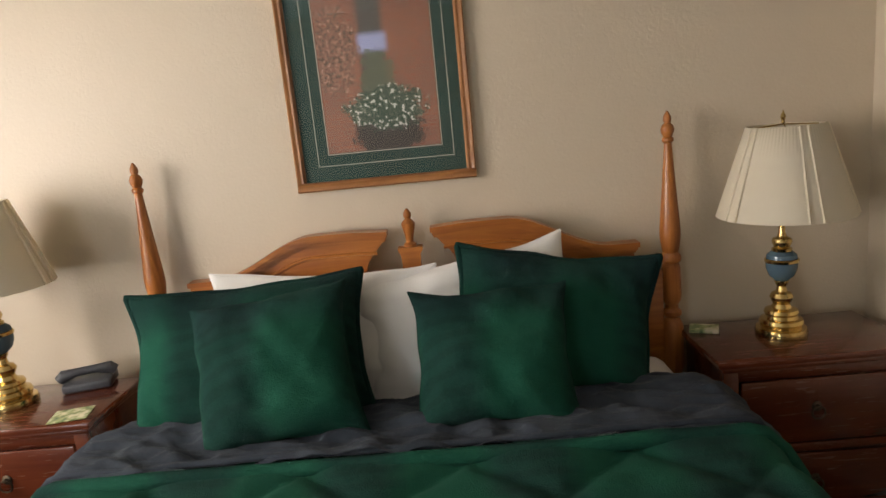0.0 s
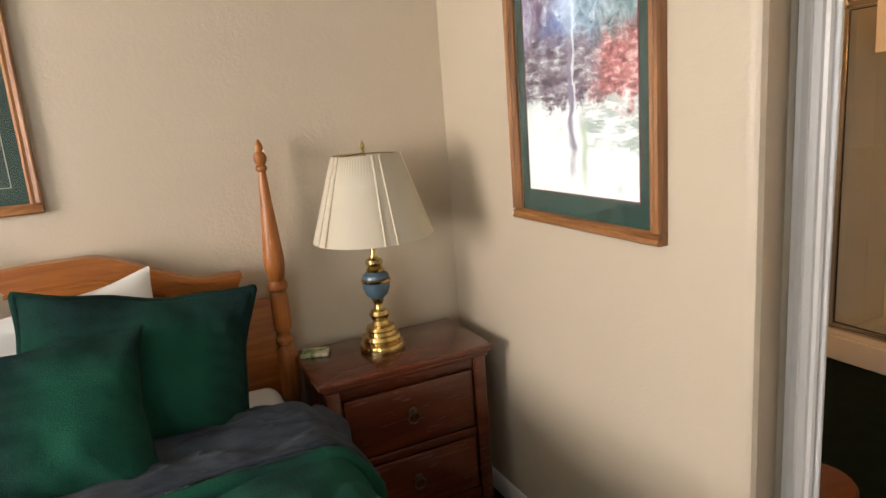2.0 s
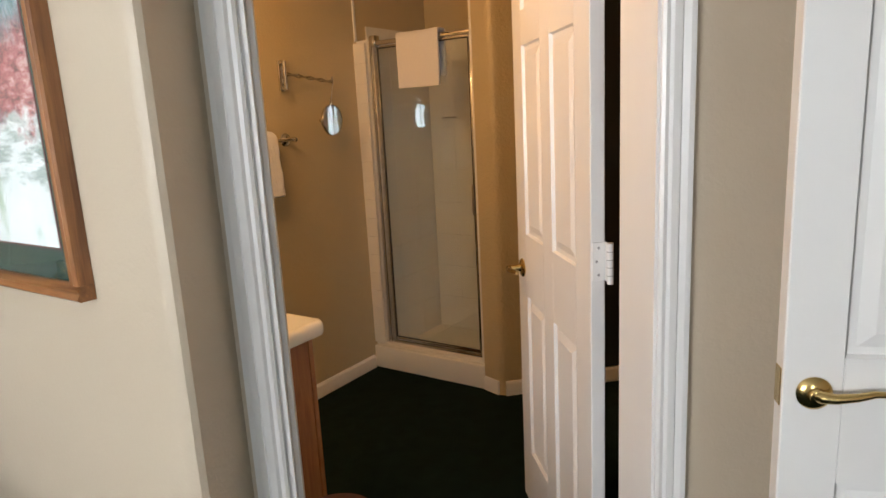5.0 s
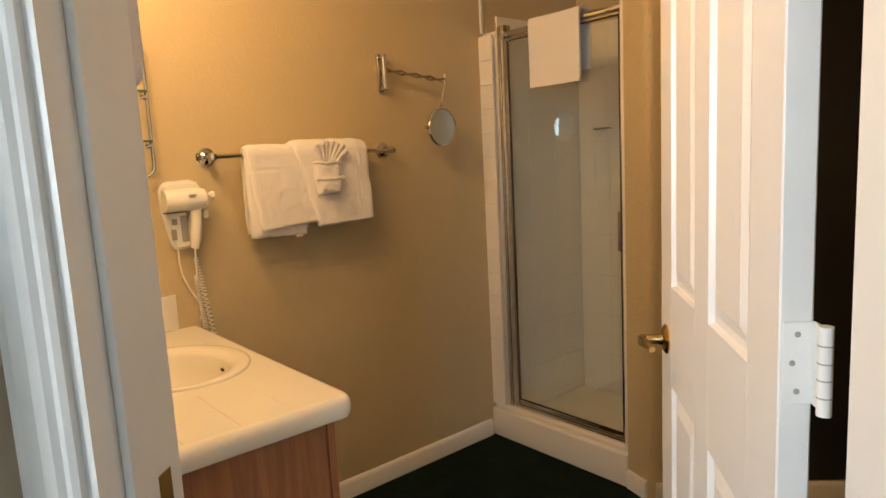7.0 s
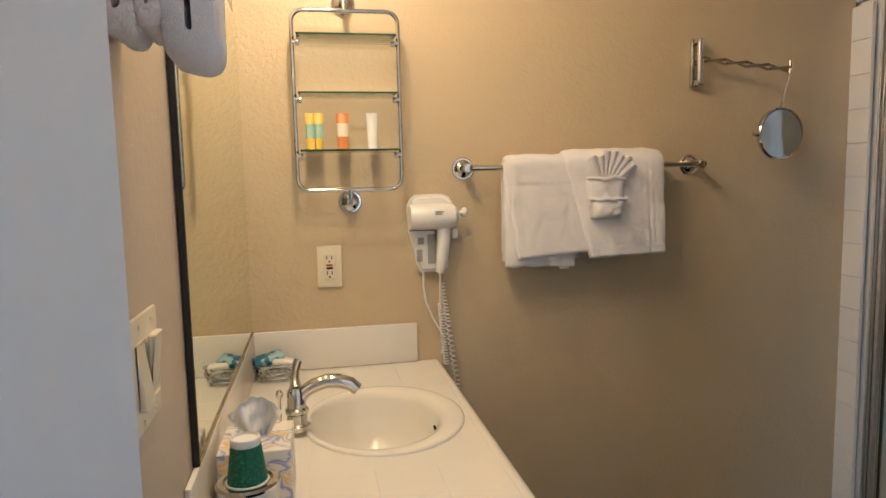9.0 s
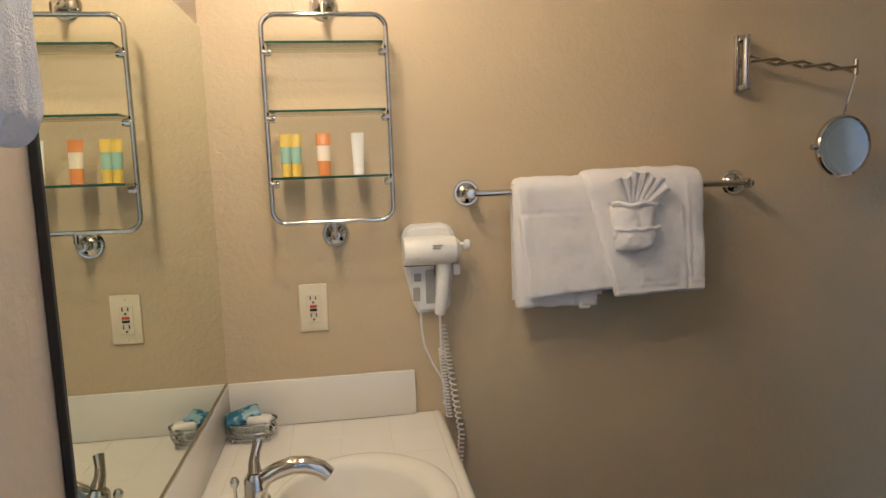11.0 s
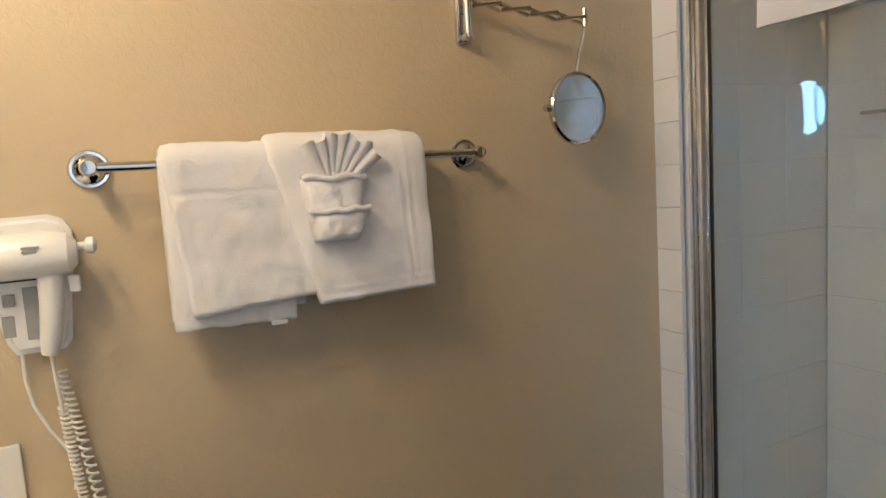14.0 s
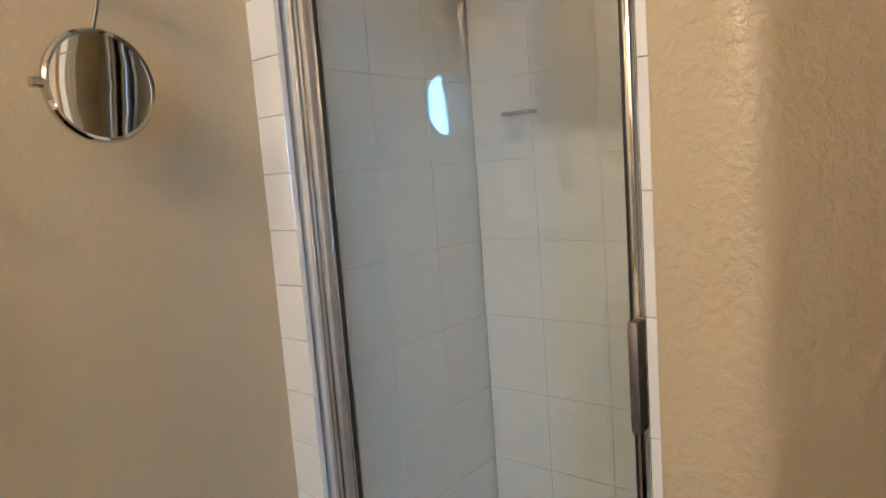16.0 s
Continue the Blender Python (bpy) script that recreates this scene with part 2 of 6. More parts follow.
def blob(k, cx, cz, rx, rz, rag=0.5, sc=22.0):
    dx = k.math("MULTIPLY", k.math("SUBTRACT", k.axis(0), cx), 1 / rx)
    dz = k.math("MULTIPLY", k.math("SUBTRACT", k.axis(2), cz), 1 / rz)
    d = k.math("ADD", k.math("MULTIPLY", dx, dx), k.math("MULTIPLY", dz, dz))
    d = k.math("ADD", d, k.math("MULTIPLY", k.math("SUBTRACT", k.noise(sc, 4, 0.7), 0.5), rag * 4))
    return window_of(k, d, -9, 1.0, 0.25)


c = br.outputs["Color"]
c = k.mix(k.math("MULTIPLY", k.noise(14, 4), 0.5), c, (0.12, 0.05, 0.035))
c = k.mix(k.math("MULTIPLY", window_of(k, px, -0.055, 0.04), window_of(k, pz, 0.0, 0.75)), c, (0.07, 0.06, 0.055))
c = k.mix(k.math("MULTIPLY", window_of(k, px, -0.06, 0.05), window_of(k, pz, 0.30, 0.375)), c, k.mix(k.wave(55, 0, None, "Z"), (0.22, 0.23, 0.42), (0.36, 0.37, 0.55)))
climb = k.ramp(k.noise(85, 4, 0.65), [(0.42, (0.10, 0.055, 0.035)), (0.54, (0.25, 0.10, 0.065)), (0.64, (0.42, 0.22, 0.17)), (0.74, (0.52, 0.38, 0.32))])
c = k.mix(blob(k, -0.13, 0.33, 0.075, 0.15, 0.9, 26), c, climb)
c = k.mix(k.math("MULTIPLY", blob(k, 0.0, 0.215, 0.06, 0.10, 0.8, 45), 0.8), c, (0.09, 0.10, 0.06))
c = k.mix(blob(k, 0.02, 0.055, 0.12, 0.09, 0.5, 34), c, (0.035, 0.022, 0.02))
fl = k.ramp(k.noise(75, 2), [(0.5, (0.03, 0.055, 0.035)), (0.57, (0.10, 0.12, 0.08)), (0.63, (0.55, 0.50, 0.46))])
c = k.mix(blob(k, 0.02, 0.13, 0.135, 0.075, 0.6, 40), c, fl)
k.colour(c)
ART_1 = k.m

# loose watercolour of trees over water
k = print_mat("watercolour_print")
py, pz = k.axis(0), k.axis(2)
wet = k.noise(16, 6, 0.72, k.mapping((1.0, 1, 0.8)), 1.2)
fine = k.noise(48, 5, 0.75)
xs_w = k.math("ADD", py, k.math("MULTIPLY", k.math("SUBTRACT", k.noise(10, 5, 0.7), 0.5), 0.30))
xm = k.t.nodes.new("ShaderNodeMapRange")
xm.inputs["From Min"].default_value, xm.inputs["From Max"].default_value = -0.22, 0.22
k.link(xs_w, xm.inputs[0])
hue = k.ramp(xm.outputs[0], [(0.0, (0.30, 0.24, 0.38)), (0.18, (0.10, 0.04, 0.10)), (0.36, (0.14, 0.20, 0.42)), (0.50, (0.40, 0.52, 0.72)), (0.62, (0.10, 0.20, 0.28)), (0.82, (0.03, 0.11, 0.12)), (1.0, (0.10, 0.22, 0.24))])
top = k.mix(k.ramp(wet, [(0.46, (0, 0, 0)), (0.72, (0.9, 0.9, 0.9))]), hue, (0.62, 0.68, 0.78))
top = k.mix(k.ramp(fine, [(0.58, (0, 0, 0)), (0.66, (0.6, 0.6, 0.6))]), top, (0.03, 0.04, 0.07))
band = k.ramp(k.noise(20, 6, 0.75, k.mapping((1, 1, 2.8))), [(0.36, (0.03, 0.03, 0.06)), (0.46, (0.14, 0.08, 0.13)), (0.54, (0.24, 0.22, 0.26)), (0.66, (0.60, 0.58, 0.60))])
rosy = k.ramp(k.noise(24, 5, 0.7, k.mapping((1, 1, 2.2))), [(0.40, (0.10, 0.04, 0.05)), (0.52, (0.40, 0.12, 0.13)), (0.64, (0.60, 0.42, 0.40))])
mid = k.mix(window_of(k, xs_w, 0.05, 9, 0.08), band, rosy)
low = k.ramp(k.noise(5, 5, 0.6), [(0.42, (0.80, 0.80, 0.82)), (0.56, (0.72, 0.75, 0.76)), (0.66, (0.32, 0.46, 0.42)), (0.78, (0.80, 0.80, 0.80))])
zz = k.math("ADD", pz, k.math("MULTIPLY", k.math("SUBTRACT", k.noise(14, 6, 0.7), 0.5), 0.26))
c = k.mix(window_of(k, zz, 0.22, 9, 0.03), low, mid)
c = k.mix(window_of(k, zz, 0.37, 9, 0.06), c, top)
yy_w = k.math("ADD", py, k.math("MULTIPLY", k.math("SUBTRACT", k.noise(12, 4), 0.5), 0.07))
c = k.mix(k.math("MULTIPLY", window_of(k, yy_w, -0.035, -0.005, 0.010), window_of(k, zz, 0.02, 0.46, 0.1)), c, (0.22, 0.19, 0.28))
c = k.mix(k.math("MULTIPLY", window_of(k, yy_w, 0.010, 0.05, 0.015), window_of(k, zz, 0.0, 0.24, 0.08)), c, (0.42, 0.50, 0.40))
bank = k.ramp(k.noise(11, 5, 0.7, k.mapping((1, 1, 4.5))), [(0.46, (0, 0, 0)), (0.56, (0.85, 0.85, 0.85))])
c = k.mix(k.math("MULTIPLY", bank, k.math("MULTIPLY", window_of(k, py, 0.0, 9, 0.05), window_of(k, zz, 0.10, 0.25, 0.04))), c, (0.24, 0.30, 0.28))
c = k.mix(k.math("MULTIPLY", window_of(k, yy_w, -0.010, 0.004, 0.008), window_of(k, zz, 0.0, 0.60, 0.1)), c, (0.62, 0.66, 0.72))
k.colour(c)
ART_2 = k.m
MAT_BOARD = Mat("dark_green_mat_board", 0.85).colour((0.008, 0.036, 0.030)).m
LINE = Mat("cream_line", 0.7).colour((0.42, 0.36, 0.30)).m
MAROON = Mat("maroon_line", 0.7).colour((0.16, 0.03, 0.04)).m

# ---- mesh helpers ----


def box(bm, lo, hi, r=0.0, seg=2):
    ret = bmesh.ops.create_cube(bm, size=1)
    vs = ret["verts"]
    for v in vs:
        v.co = Vector([lo[i] + (v.co[i] + 0.5) * (hi[i] - lo[i]) for i in range(3)])
    if r:
        es = list({e for v in vs for e in v.link_edges})
        bmesh.ops.bevel(bm, geom=es, offset=r, segments=seg, affect="EDGES", profile=0.5)
    return bm


def lathe(bm, profile, place=(0, 0, 0), seg=28, m=None):
    rings = []
    for r, z in profile:
        ring = []
        for i in range(seg):
            a = 2 * math.pi * i / seg
            p = Vector((r * math.cos(a), r * math.sin(a), z))
            if m is not None:
                p = m @ p
            ring.append(bm.verts.new(p + Vector(place)))
        rings.append(ring)
    for a, b in zip(rings, rings[1:]):
        for i in range(seg):
            bm.faces.new((a[i], a[(i + 1) % seg], b[(i + 1) % seg], b[i]))
    bm.faces.new(rings[0][::-1]), bm.faces.new(rings[-1])
    return bm


def tube(bm, pts, r, seg=10, closed=False):
    pts = [Vector(p) for p in pts]
    n = len(pts)
    rings = []
    up = Vector((0.123, 0.456, 0.88)).normalized()
    for i, p in enumerate(pts):
        a = pts[(i - 1) % n] if closed or i else p
        b = pts[(i + 1) % n] if closed or i < n - 1 else p
        d = (b - a).normalized()
        s = d.cross(up)
        s = s.normalized() if s.length > 1e-4 else Vector((1, 0, 0))
        u = s.cross(d).normalized()
        up = u
        rr = r[i] if isinstance(r, (list, tuple)) else r
        rings.append([bm.verts.new(p + rr * (math.cos(t) * s + math.sin(t) * u)) for t in [2 * math.pi * j / seg for j in range(seg)]])
    for i in range(n if closed else n - 1):
        a, b = rings[i], rings[(i + 1) % n]
        for j in range(seg):
            bm.faces.new((a[j], a[(j + 1) % seg], b[(j + 1) % seg], b[j]))
    if not closed:
        bm.faces.new(rings[0][::-1]), bm.faces.new(rings[-1])
    return bm


def prism(bm, poly, z0, z1):
    lo = [bm.verts.new((x, y, z0)) for x, y in poly]
    hi = [bm.verts.new((x, y, z1)) for x, y in poly]
    n = len(poly)
    for i in range(n):
        bm.faces.new((lo[i], lo[(i + 1) % n], hi[(i + 1) % n], hi[i]))
    bm.faces.new(lo[::-1]), bm.faces.new(hi)
    return bm


def slab_xz(bm, poly, y0, y1):
    """An outline in x and z, given thickness in y."""
    a = [bm.verts.new((x, y0, z)) for x, z in poly]
    b = [bm.verts.new((x, y1, z)) for x, z in poly]
    n = len(poly)
    for i in range(n):
        bm.faces.new((a[i], a[(i + 1) % n], b[(i + 1) % n], b[i]))
    bm.faces.new(a[::-1]), bm.faces.new(b)
    return bm


def mesh_of(name, bm, material, sharp=0.6):
    bmesh.ops.recalc_face_normals(bm, faces=bm.faces[:])
    for f in bm.faces:
        f.smooth = True
    for e in bm.edges:
        e.smooth = len(e.link_faces) == 2 and e.calc_face_angle(3.0) < sharp
    me = bpy.data.meshes.new(name)
    bm.to_mesh(me)
    bm.free()
    me.materials.append(material)
    return me


def part(name, bm, material, parent, label="", sharp=0.6):
    ob = new(name, mesh_of(name, bm, material, sharp))
    ob.parent = parent
    return tagged(ob, label)


def solid(name, bm, material, label="", category="", kind="", group="", sharp=0.6):
    return tagged(new(name, mesh_of(name, bm, material, sharp)), label, category, group, kind)


def thing(name, place, label, category, group="", kind=""):
    ob = new(name)
    ob.empty_display_size = 0.05
    ob.matrix_basis = place if isinstance(place, Matrix) else Matrix.Translation(place)
    return tagged(ob, label, category, group, kind)


def B(*a, **kw):
    return box(bmesh.new(), *a, **kw)


def L(*a, **kw):
    return lathe(bmesh.new(), *a, **kw)


def T(*a, **kw):
    return tube(bmesh.new(), *a, **kw)


def arc(cx, cz, r, a0, a1, n, y=0.0):
    return [(cx + r * math.cos(radians(a0 + (a1 - a0) * i / n)), y, cz + r * math.sin(radians(a0 + (a1 - a0) * i / n))) for i in range(n + 1)]


# ---- structure ----
NY = 2.31          # face of the long back wall
CEILING = 2.50
BX = 1.976         # bathroom face of the partition
U = (math.sqrt(0.5), -math.sqrt(0.5))
N0, N1 = 1.94, 2.08   # faces of the slanting wall
U0, U1 = 0.640, 1.400  # its door opening


NL = 2.088          # the latch side runs deeper


def un(u, n):
    n = n + 0.145 * (1.40 - u)
    return ((n + u) * math.sqrt(0.5), (n - u) * math.sqrt(0.5))


def structure(name, bm, material, label):
    return solid(name, bm, material, label, "", "structure")


structure("floor", B((-2.75, -2.35, -0.10), (4.75, 2.60, 0.0)), CARPET_AND_RECESS, "dark green short-pile carpet through both rooms")
structure("ceiling", B((-2.75, -2.35, CEILING), (4.75, 3.1, CEILING + 0.1)), CEIL, "white textured ceiling")
# back wall: bedroom part to the ceiling, bathroom part ends in an open ledge
structure("wall_north_bedroom", B((-2.75, NY, 0), (1.84, NY + 0.14, CEILING)), WALL, "beige painted wall behind the bed")
structure("wall_north_bathroom", B((1.84, NY, 0), (3.765, NY + 0.14, 1.985)), BATH_WALL, "beige textured bathroom wall below a ledge")
# recess walls take the near-black carpet colour, which paints their shade in
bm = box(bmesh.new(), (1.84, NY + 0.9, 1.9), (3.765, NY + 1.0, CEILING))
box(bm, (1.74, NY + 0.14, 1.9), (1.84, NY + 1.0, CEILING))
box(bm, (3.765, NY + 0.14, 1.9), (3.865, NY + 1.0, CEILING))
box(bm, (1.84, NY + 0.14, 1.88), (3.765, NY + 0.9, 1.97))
structure("wall_ledge_recess", bm, CARPET_AND_RECESS, "recess above the bathroom wall, coloured near-black in place of shade")
bm = prism(bmesh.new(), [(1.70, NY), (1.70, 1.020), (1.7025, 1.006), (1.710, 0.996), (1.722, 0.992), un(U0 - 0.068, N0), un(U0, N0), un(U0, NL), (BX, 1.135), (BX, NY)], 0, CEILING)
structure("wall_partition", bm, WALL, "beige textured wall between bedroom and bathroom")
bm = prism(bmesh.new(), [un(U0, N0), un(U1, N0), un(U1, N1), un(U0, N1)], 2.05, CEILING)
structure("wall_door_header", bm, WALL, "beige wall above the slanting doorway")
bm = prism(bmesh.new(), [un(U1, N0), un(2.2, N0), (3.4, -0.184), (3.4, 0.40), (2.542, 0.40), un(U1, N1)], 0, CEILING)
structure("wall_slanting_end", bm, WALL, "beige wall end beside the bathroom doorway")
# bedroom shell
bm = bmesh.new()
W0, W1 = (0.1, 1.4), (0.85, 2.05)   # window in the west wall: y, z
box(bm, (-2.34, -2.2, 0), (-2.20, W0[0], CEILING)), box(bm, (-2.34, W0[1], 0), (-2.20, NY, CEILING))
box(bm, (-2.34, W0[0], 0), (-2.20, W0[1], W1[0])), box(bm, (-2.34, W0[0], W1[1]), (-2.20, W0[1], CEILING))
structure("wall_west", bm, WALL, "beige bedroom wall with a window")
bm = bmesh.new()
V0, V1 = (-2.12, -1.32), (0.75, 2.05)
box(bm, (-2.34, -2.34, 0), (V0[0], -2.20, CEILING)), box(bm, (V0[1], -2.34, 0), (3.5, -2.20, CEILING))
box(bm, (V0[0], -2.34, 0), (V0[1], -2.20, V1[0])), box(bm, (V0[0], -2.34, V1[1]), (V0[1], -2.20, CEILING))
structure("wall_south", bm, WALL, "beige bedroom wall with a window")
structure("wall_hall_side", B((2.485, -2.2, 0), (2.605, -0.59, CEILING)), WALL, "beige wall beside the hall door")
structure("wall_hall_end", B((3.4005, -2.2, 0), (3.5, 0.27, CEILING)), WALL, "beige hall wall")
# bathroom shell and shower stall
structure("wall_bath_south", B((3.4, 0.28, 0), (4.75, 0.40, CEILING)), BATH_WALL, "beige bathroom wall")
structure("wall_bath_east", B((4.62, 0.40, 0), (4.75, NY + 0.3, CEILING)), BATH_WALL, "beige bathroom wall")
CORNER = [(3.750, 1.602), (3.728, 1.53), (3.722, 1.510), (3.722, 1.492), (3.730, 1.476), (3.744, 1.462)]
bm = prism(bmesh.new(), [(4.62, 1.602)] + CORNER + [(4.55, 0.656), (4.62, 0.656)], 0, CEILING)
structure("wall_shower_column", bm, COLUMN_WALL, "beige textured column with a rounded corner beside the shower")
# thin black panel added on the column face as shade behind the hinge gap
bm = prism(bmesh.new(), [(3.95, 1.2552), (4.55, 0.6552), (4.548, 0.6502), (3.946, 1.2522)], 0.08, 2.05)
structure("closet_opening", bm, HOLLOW_DARK, "flat black panel added as the shade behind the door's hinge gap")
structure("wall_shower_north", B((3.782, NY, 0), (4.62, NY + 0.14, CEILING)), BATH_WALL, "beige wall above the tiled shower side")
structure("wall_shower_back", B((4.42, 1.602, 0), (4.62, NY, CEILING)), BATH_WALL, "beige wall above the tiled shower back")
structure("wall_shower_edge", B((3.765, NY - 0.008, 1.77), (3.782, NY + 0.14, CEILING), 0.003), TRIM, "white corner bead above the shower tiles")
structure("shower_floor", B((3.86, 1.602, 0.0), (4.42, NY, 0.05)), CERAMIC, "white shower pan")

# windows (light sources of the bedroom)


def window(name, y0, y1, z0, z1, m):
    w = thing(name, m, "white framed window with clear panes", "window", kind="structure")
    f = 0.045
    for lo, hi in (((0, y0, z0), (0.08, y0 + f, z1)), ((0, y1 - f, z0), (0.08, y1, z1)), ((0, y0 + f, z0), (0.08, y1 - f, z0 + f)), ((0, y0 + f, z1 - f), (0.08, y1 - f, z1))):
        part("window_frame", B(lo, hi, r=0.004), TRIM, w)
    ym = (y0 + y1) / 2
    part("window_mullion", B((0.01, ym - 0.02, z0 + f), (0.07, ym + 0.02, z1 - f), r=0.004), TRIM, w)
    part("window_sill", B((0.082, y0 - 0.05, z0 - 0.03), (0.16, y1 + 0.05, z0), r=0.006), TRIM, w)
    for a, b in ((y0 + f, ym - 0.02), (ym + 0.02, y1 - f)):
        p = part("pane", B((0.035, a, z0 + f), (0.041, b, z1 - f)), GLASS, w)
        p.visible_shadow = False
    return w


window("window_1", W0[0], W0[1], W1[0], W1[1], pose(-2.29, 0, 0))
window("window_2", 1.32, 2.12, V1[0], V1[1], pose(0, -2.29, 0, 0, 0, 90))


# baseboards
BASE_H, BASE_T = 0.075, 0.012


def baseboard(x0, y0, x1, y1, side):
    """Along a line; side +1 puts it to the left of the way walked."""
    d = Vector((x1 - x0, y1 - y0, 0))
    w = d.length
    a = math.degrees(math.atan2(d.y, d.x))
    bm = bmesh.new()
    prof = [(0, 0.001), (BASE_T, 0.001), (BASE_T, BASE_H - 0.016), (BASE_T * 0.5, BASE_H - 0.004), (0, BASE_H)]
    va = [bm.verts.new((0, side * (p + 0.0004), z)) for p, z in prof]
    vb = [bm.verts.new((w, side * (p + 0.0004), z)) for p, z in prof]
    for i in range(5):
        bm.faces.new((va[i], va[(i + 1) % 5], vb[(i + 1) % 5], vb[i]))
    bm.faces.new(va), bm.faces.new(vb[::-1])
    ob = structure("baseboard", bm, TRIM, "white painted baseboard")
    ob.matrix_basis = pose(x0, y0, 0, 0, 0, a)


baseboard(-2.2, NY, 1.688, NY, -1)
baseboard(1.70, NY - 0.013, 1.70, 1.022, -1)
baseboard(2.475, NY, 3.735, NY, -1)
baseboard(3.752, 1.60, 3.724, 1.505, -1)
baseboard(3.728, 1.474, 4.5, 0.702, -1)
baseboard(2.56, 0.40, 4.6, 0.40, 1)

# ---- doors ----


def casing_profile():
    return [(0.0, 0.0), (0.0, 0.010), (0.006, 0.014), (0.014, 0.012), (0.020, 0.017), (0.034, 0.017), (0.038, 0.013), (0.050, 0.019), (0.060, 0.019), (0.060, 0.0)]


def casing_run(bm, origin, across, out, length_vec):
    prof = casing_profile()
    a = [bm.verts.new(origin + across * p + out * q) for p, q in prof]
    b = [bm.verts.new(origin + across * p + out * q + length_vec) for p, q in prof]
    n = len(prof)
    for i in range(n):
        bm.faces.new((a[i], a[(i + 1) % n], b[(i + 1) % n], b[i]))
    bm.faces.new(a), bm.faces.new(b[::-1])
    return bm


UV = (Vector((*un(U1, N0), 0)) - Vector((*un(U0, N0), 0))).normalized()
NV = Vector((-UV.y, UV.x, 0))
DOOR_H = 2.03


def at_un(u, n, z=0.0):
    return Vector((*un(u, n), z))


door_case = thing("door_frame_1", (0, 0, 0), "white painted jamb and fluted casing of the slanting bathroom doorway", "door frame", kind="structure")
JT = 0.016
part("casing", casing_run(bmesh.new(), at_un(U0 + 0.004, N0 - 0.0005), -UV, -NV, Vector((0, 0, DOOR_H + 0.01))), TRIM, door_case, sharp=0.3)
part("casing", casing_run(bmesh.new(), at_un(U1 - 0.010, N0 - 0.0005), UV, -NV, Vector((0, 0, DOOR_H + 0.01))), TRIM, door_case, sharp=0.3)
part("casing", casing_run(bmesh.new(), at_un(U0 - 0.056, N0 - 0.0005, DOOR_H + 0.011), Vector((0, 0, 1)), -NV, UV * (U1 - U0 + 0.106)), TRIM, door_case, sharp=0.3)


def jamb_box(u0, u1, n0, n1, z0, z1):
    return prism(bmesh.new(), [un(u0, n0), un(u1, n0), un(u1, n1), un(u0, n1)], z0, z1)


part("jamb", jamb_box(U0 + 0.0005, U0 + JT, N0 - 0.002, NL + 0.008, 0.001, DOOR_H + 0.004), TRIM, door_case)
part("jamb", jamb_box(U1 - JT, U1 - 0.0005, N0 - 0.002, N1 + 0.002, 0.001, DOOR_H + 0.004), TRIM, door_case)
part("jamb", jamb_box(U0 + 0.0005, U1 - 0.0005, N0 - 0.002, N1 + 0.002, DOOR_H + 0.005, DOOR_H + 0.0195), TRIM, door_case)
part("door_stop", jamb_box(U0 + JT + 0.0003, U0 + JT + 0.012, 1.980, 2.026, 0.001, DOOR_H + 0.003), TRIM, door_case)
part("strike_plate", jamb_box(U0 + JT + 0.0004, U0 + JT + 0.002, 2.042, 2.070, 0.85, 0.91), BRASS, door_case)


def bevel_panel(bm, x0, x1, z0, z1, y, depth, out):
    """A raised panel whose edges slope back into the door."""
    s = 0.022
    ring = lambda d, yy: [bm.verts.new((a, yy, b)) for a, b in ((x0 + d, z0 + d), (x1 - d, z0 + d), (x1 - d, z1 - d), (x0 + d, z1 - d))]
    rings = [ring(0, y), ring(0.004, y - out * depth), ring(0.016, y - out * depth), ring(0.016 + s, y - out * 0.0015)]
    for a, b in zip(rings, rings[1:]):
        for i in range(4):
            bm.faces.new((a[i], a[(i + 1) % 4], b[(i + 1) % 4], b[i]))
    bm.faces.new(rings[-1])


def panel_door(name, width, m, label, kind, st=0.105):
    """Six-panel leaf from x 0 (hinge) to width, in the plane y 0 to 0.035."""
    d = thing(name, m, label, "door", kind=kind)
    t, h0 = 0.035, 0.012
    mid = width / 2
    rows = [(0.22, 0.78), (0.985, 1.565), (1.665, 1.91)]
    for x0, x1 in ((0, st), (mid - 0.045, mid + 0.045), (width - st, width)):
        part("stile", B((x0, 0, h0), (x1, t, DOOR_H), r=0.002, seg=1), TRIM, d)
    zs = [h0] + [v for r in rows for v in r] + [DOOR_H]
    cols = ((st, mid - 0.045), (mid + 0.045, width - st))
    for x0, x1 in cols:
        for z0, z1 in zip(zs[0::2], zs[1::2]):
            part("rail", B((x0, 0.0, z0), (x1, t, z1)), TRIM, d)
        for z0, z1 in rows:
            bm = bmesh.new()
            bevel_panel(bm, x0, x1, z0, z1, 0.0, 0.009, -1)
            bevel_panel(bm, x0, x1, z0, z1, t, 0.009, 1)
            part("panel", bm, TRIM, d, sharp=0.3)
    return d


# bathroom door, swung square into the bathroom
HX, HY = 2.502, 0.579
bath_door = panel_door("door_1", 0.676, pose(HX, HY, 0, 0, 0, 41) @ pose(0, -0.035, 0), "white six-panel bathroom door standing open", "structure")


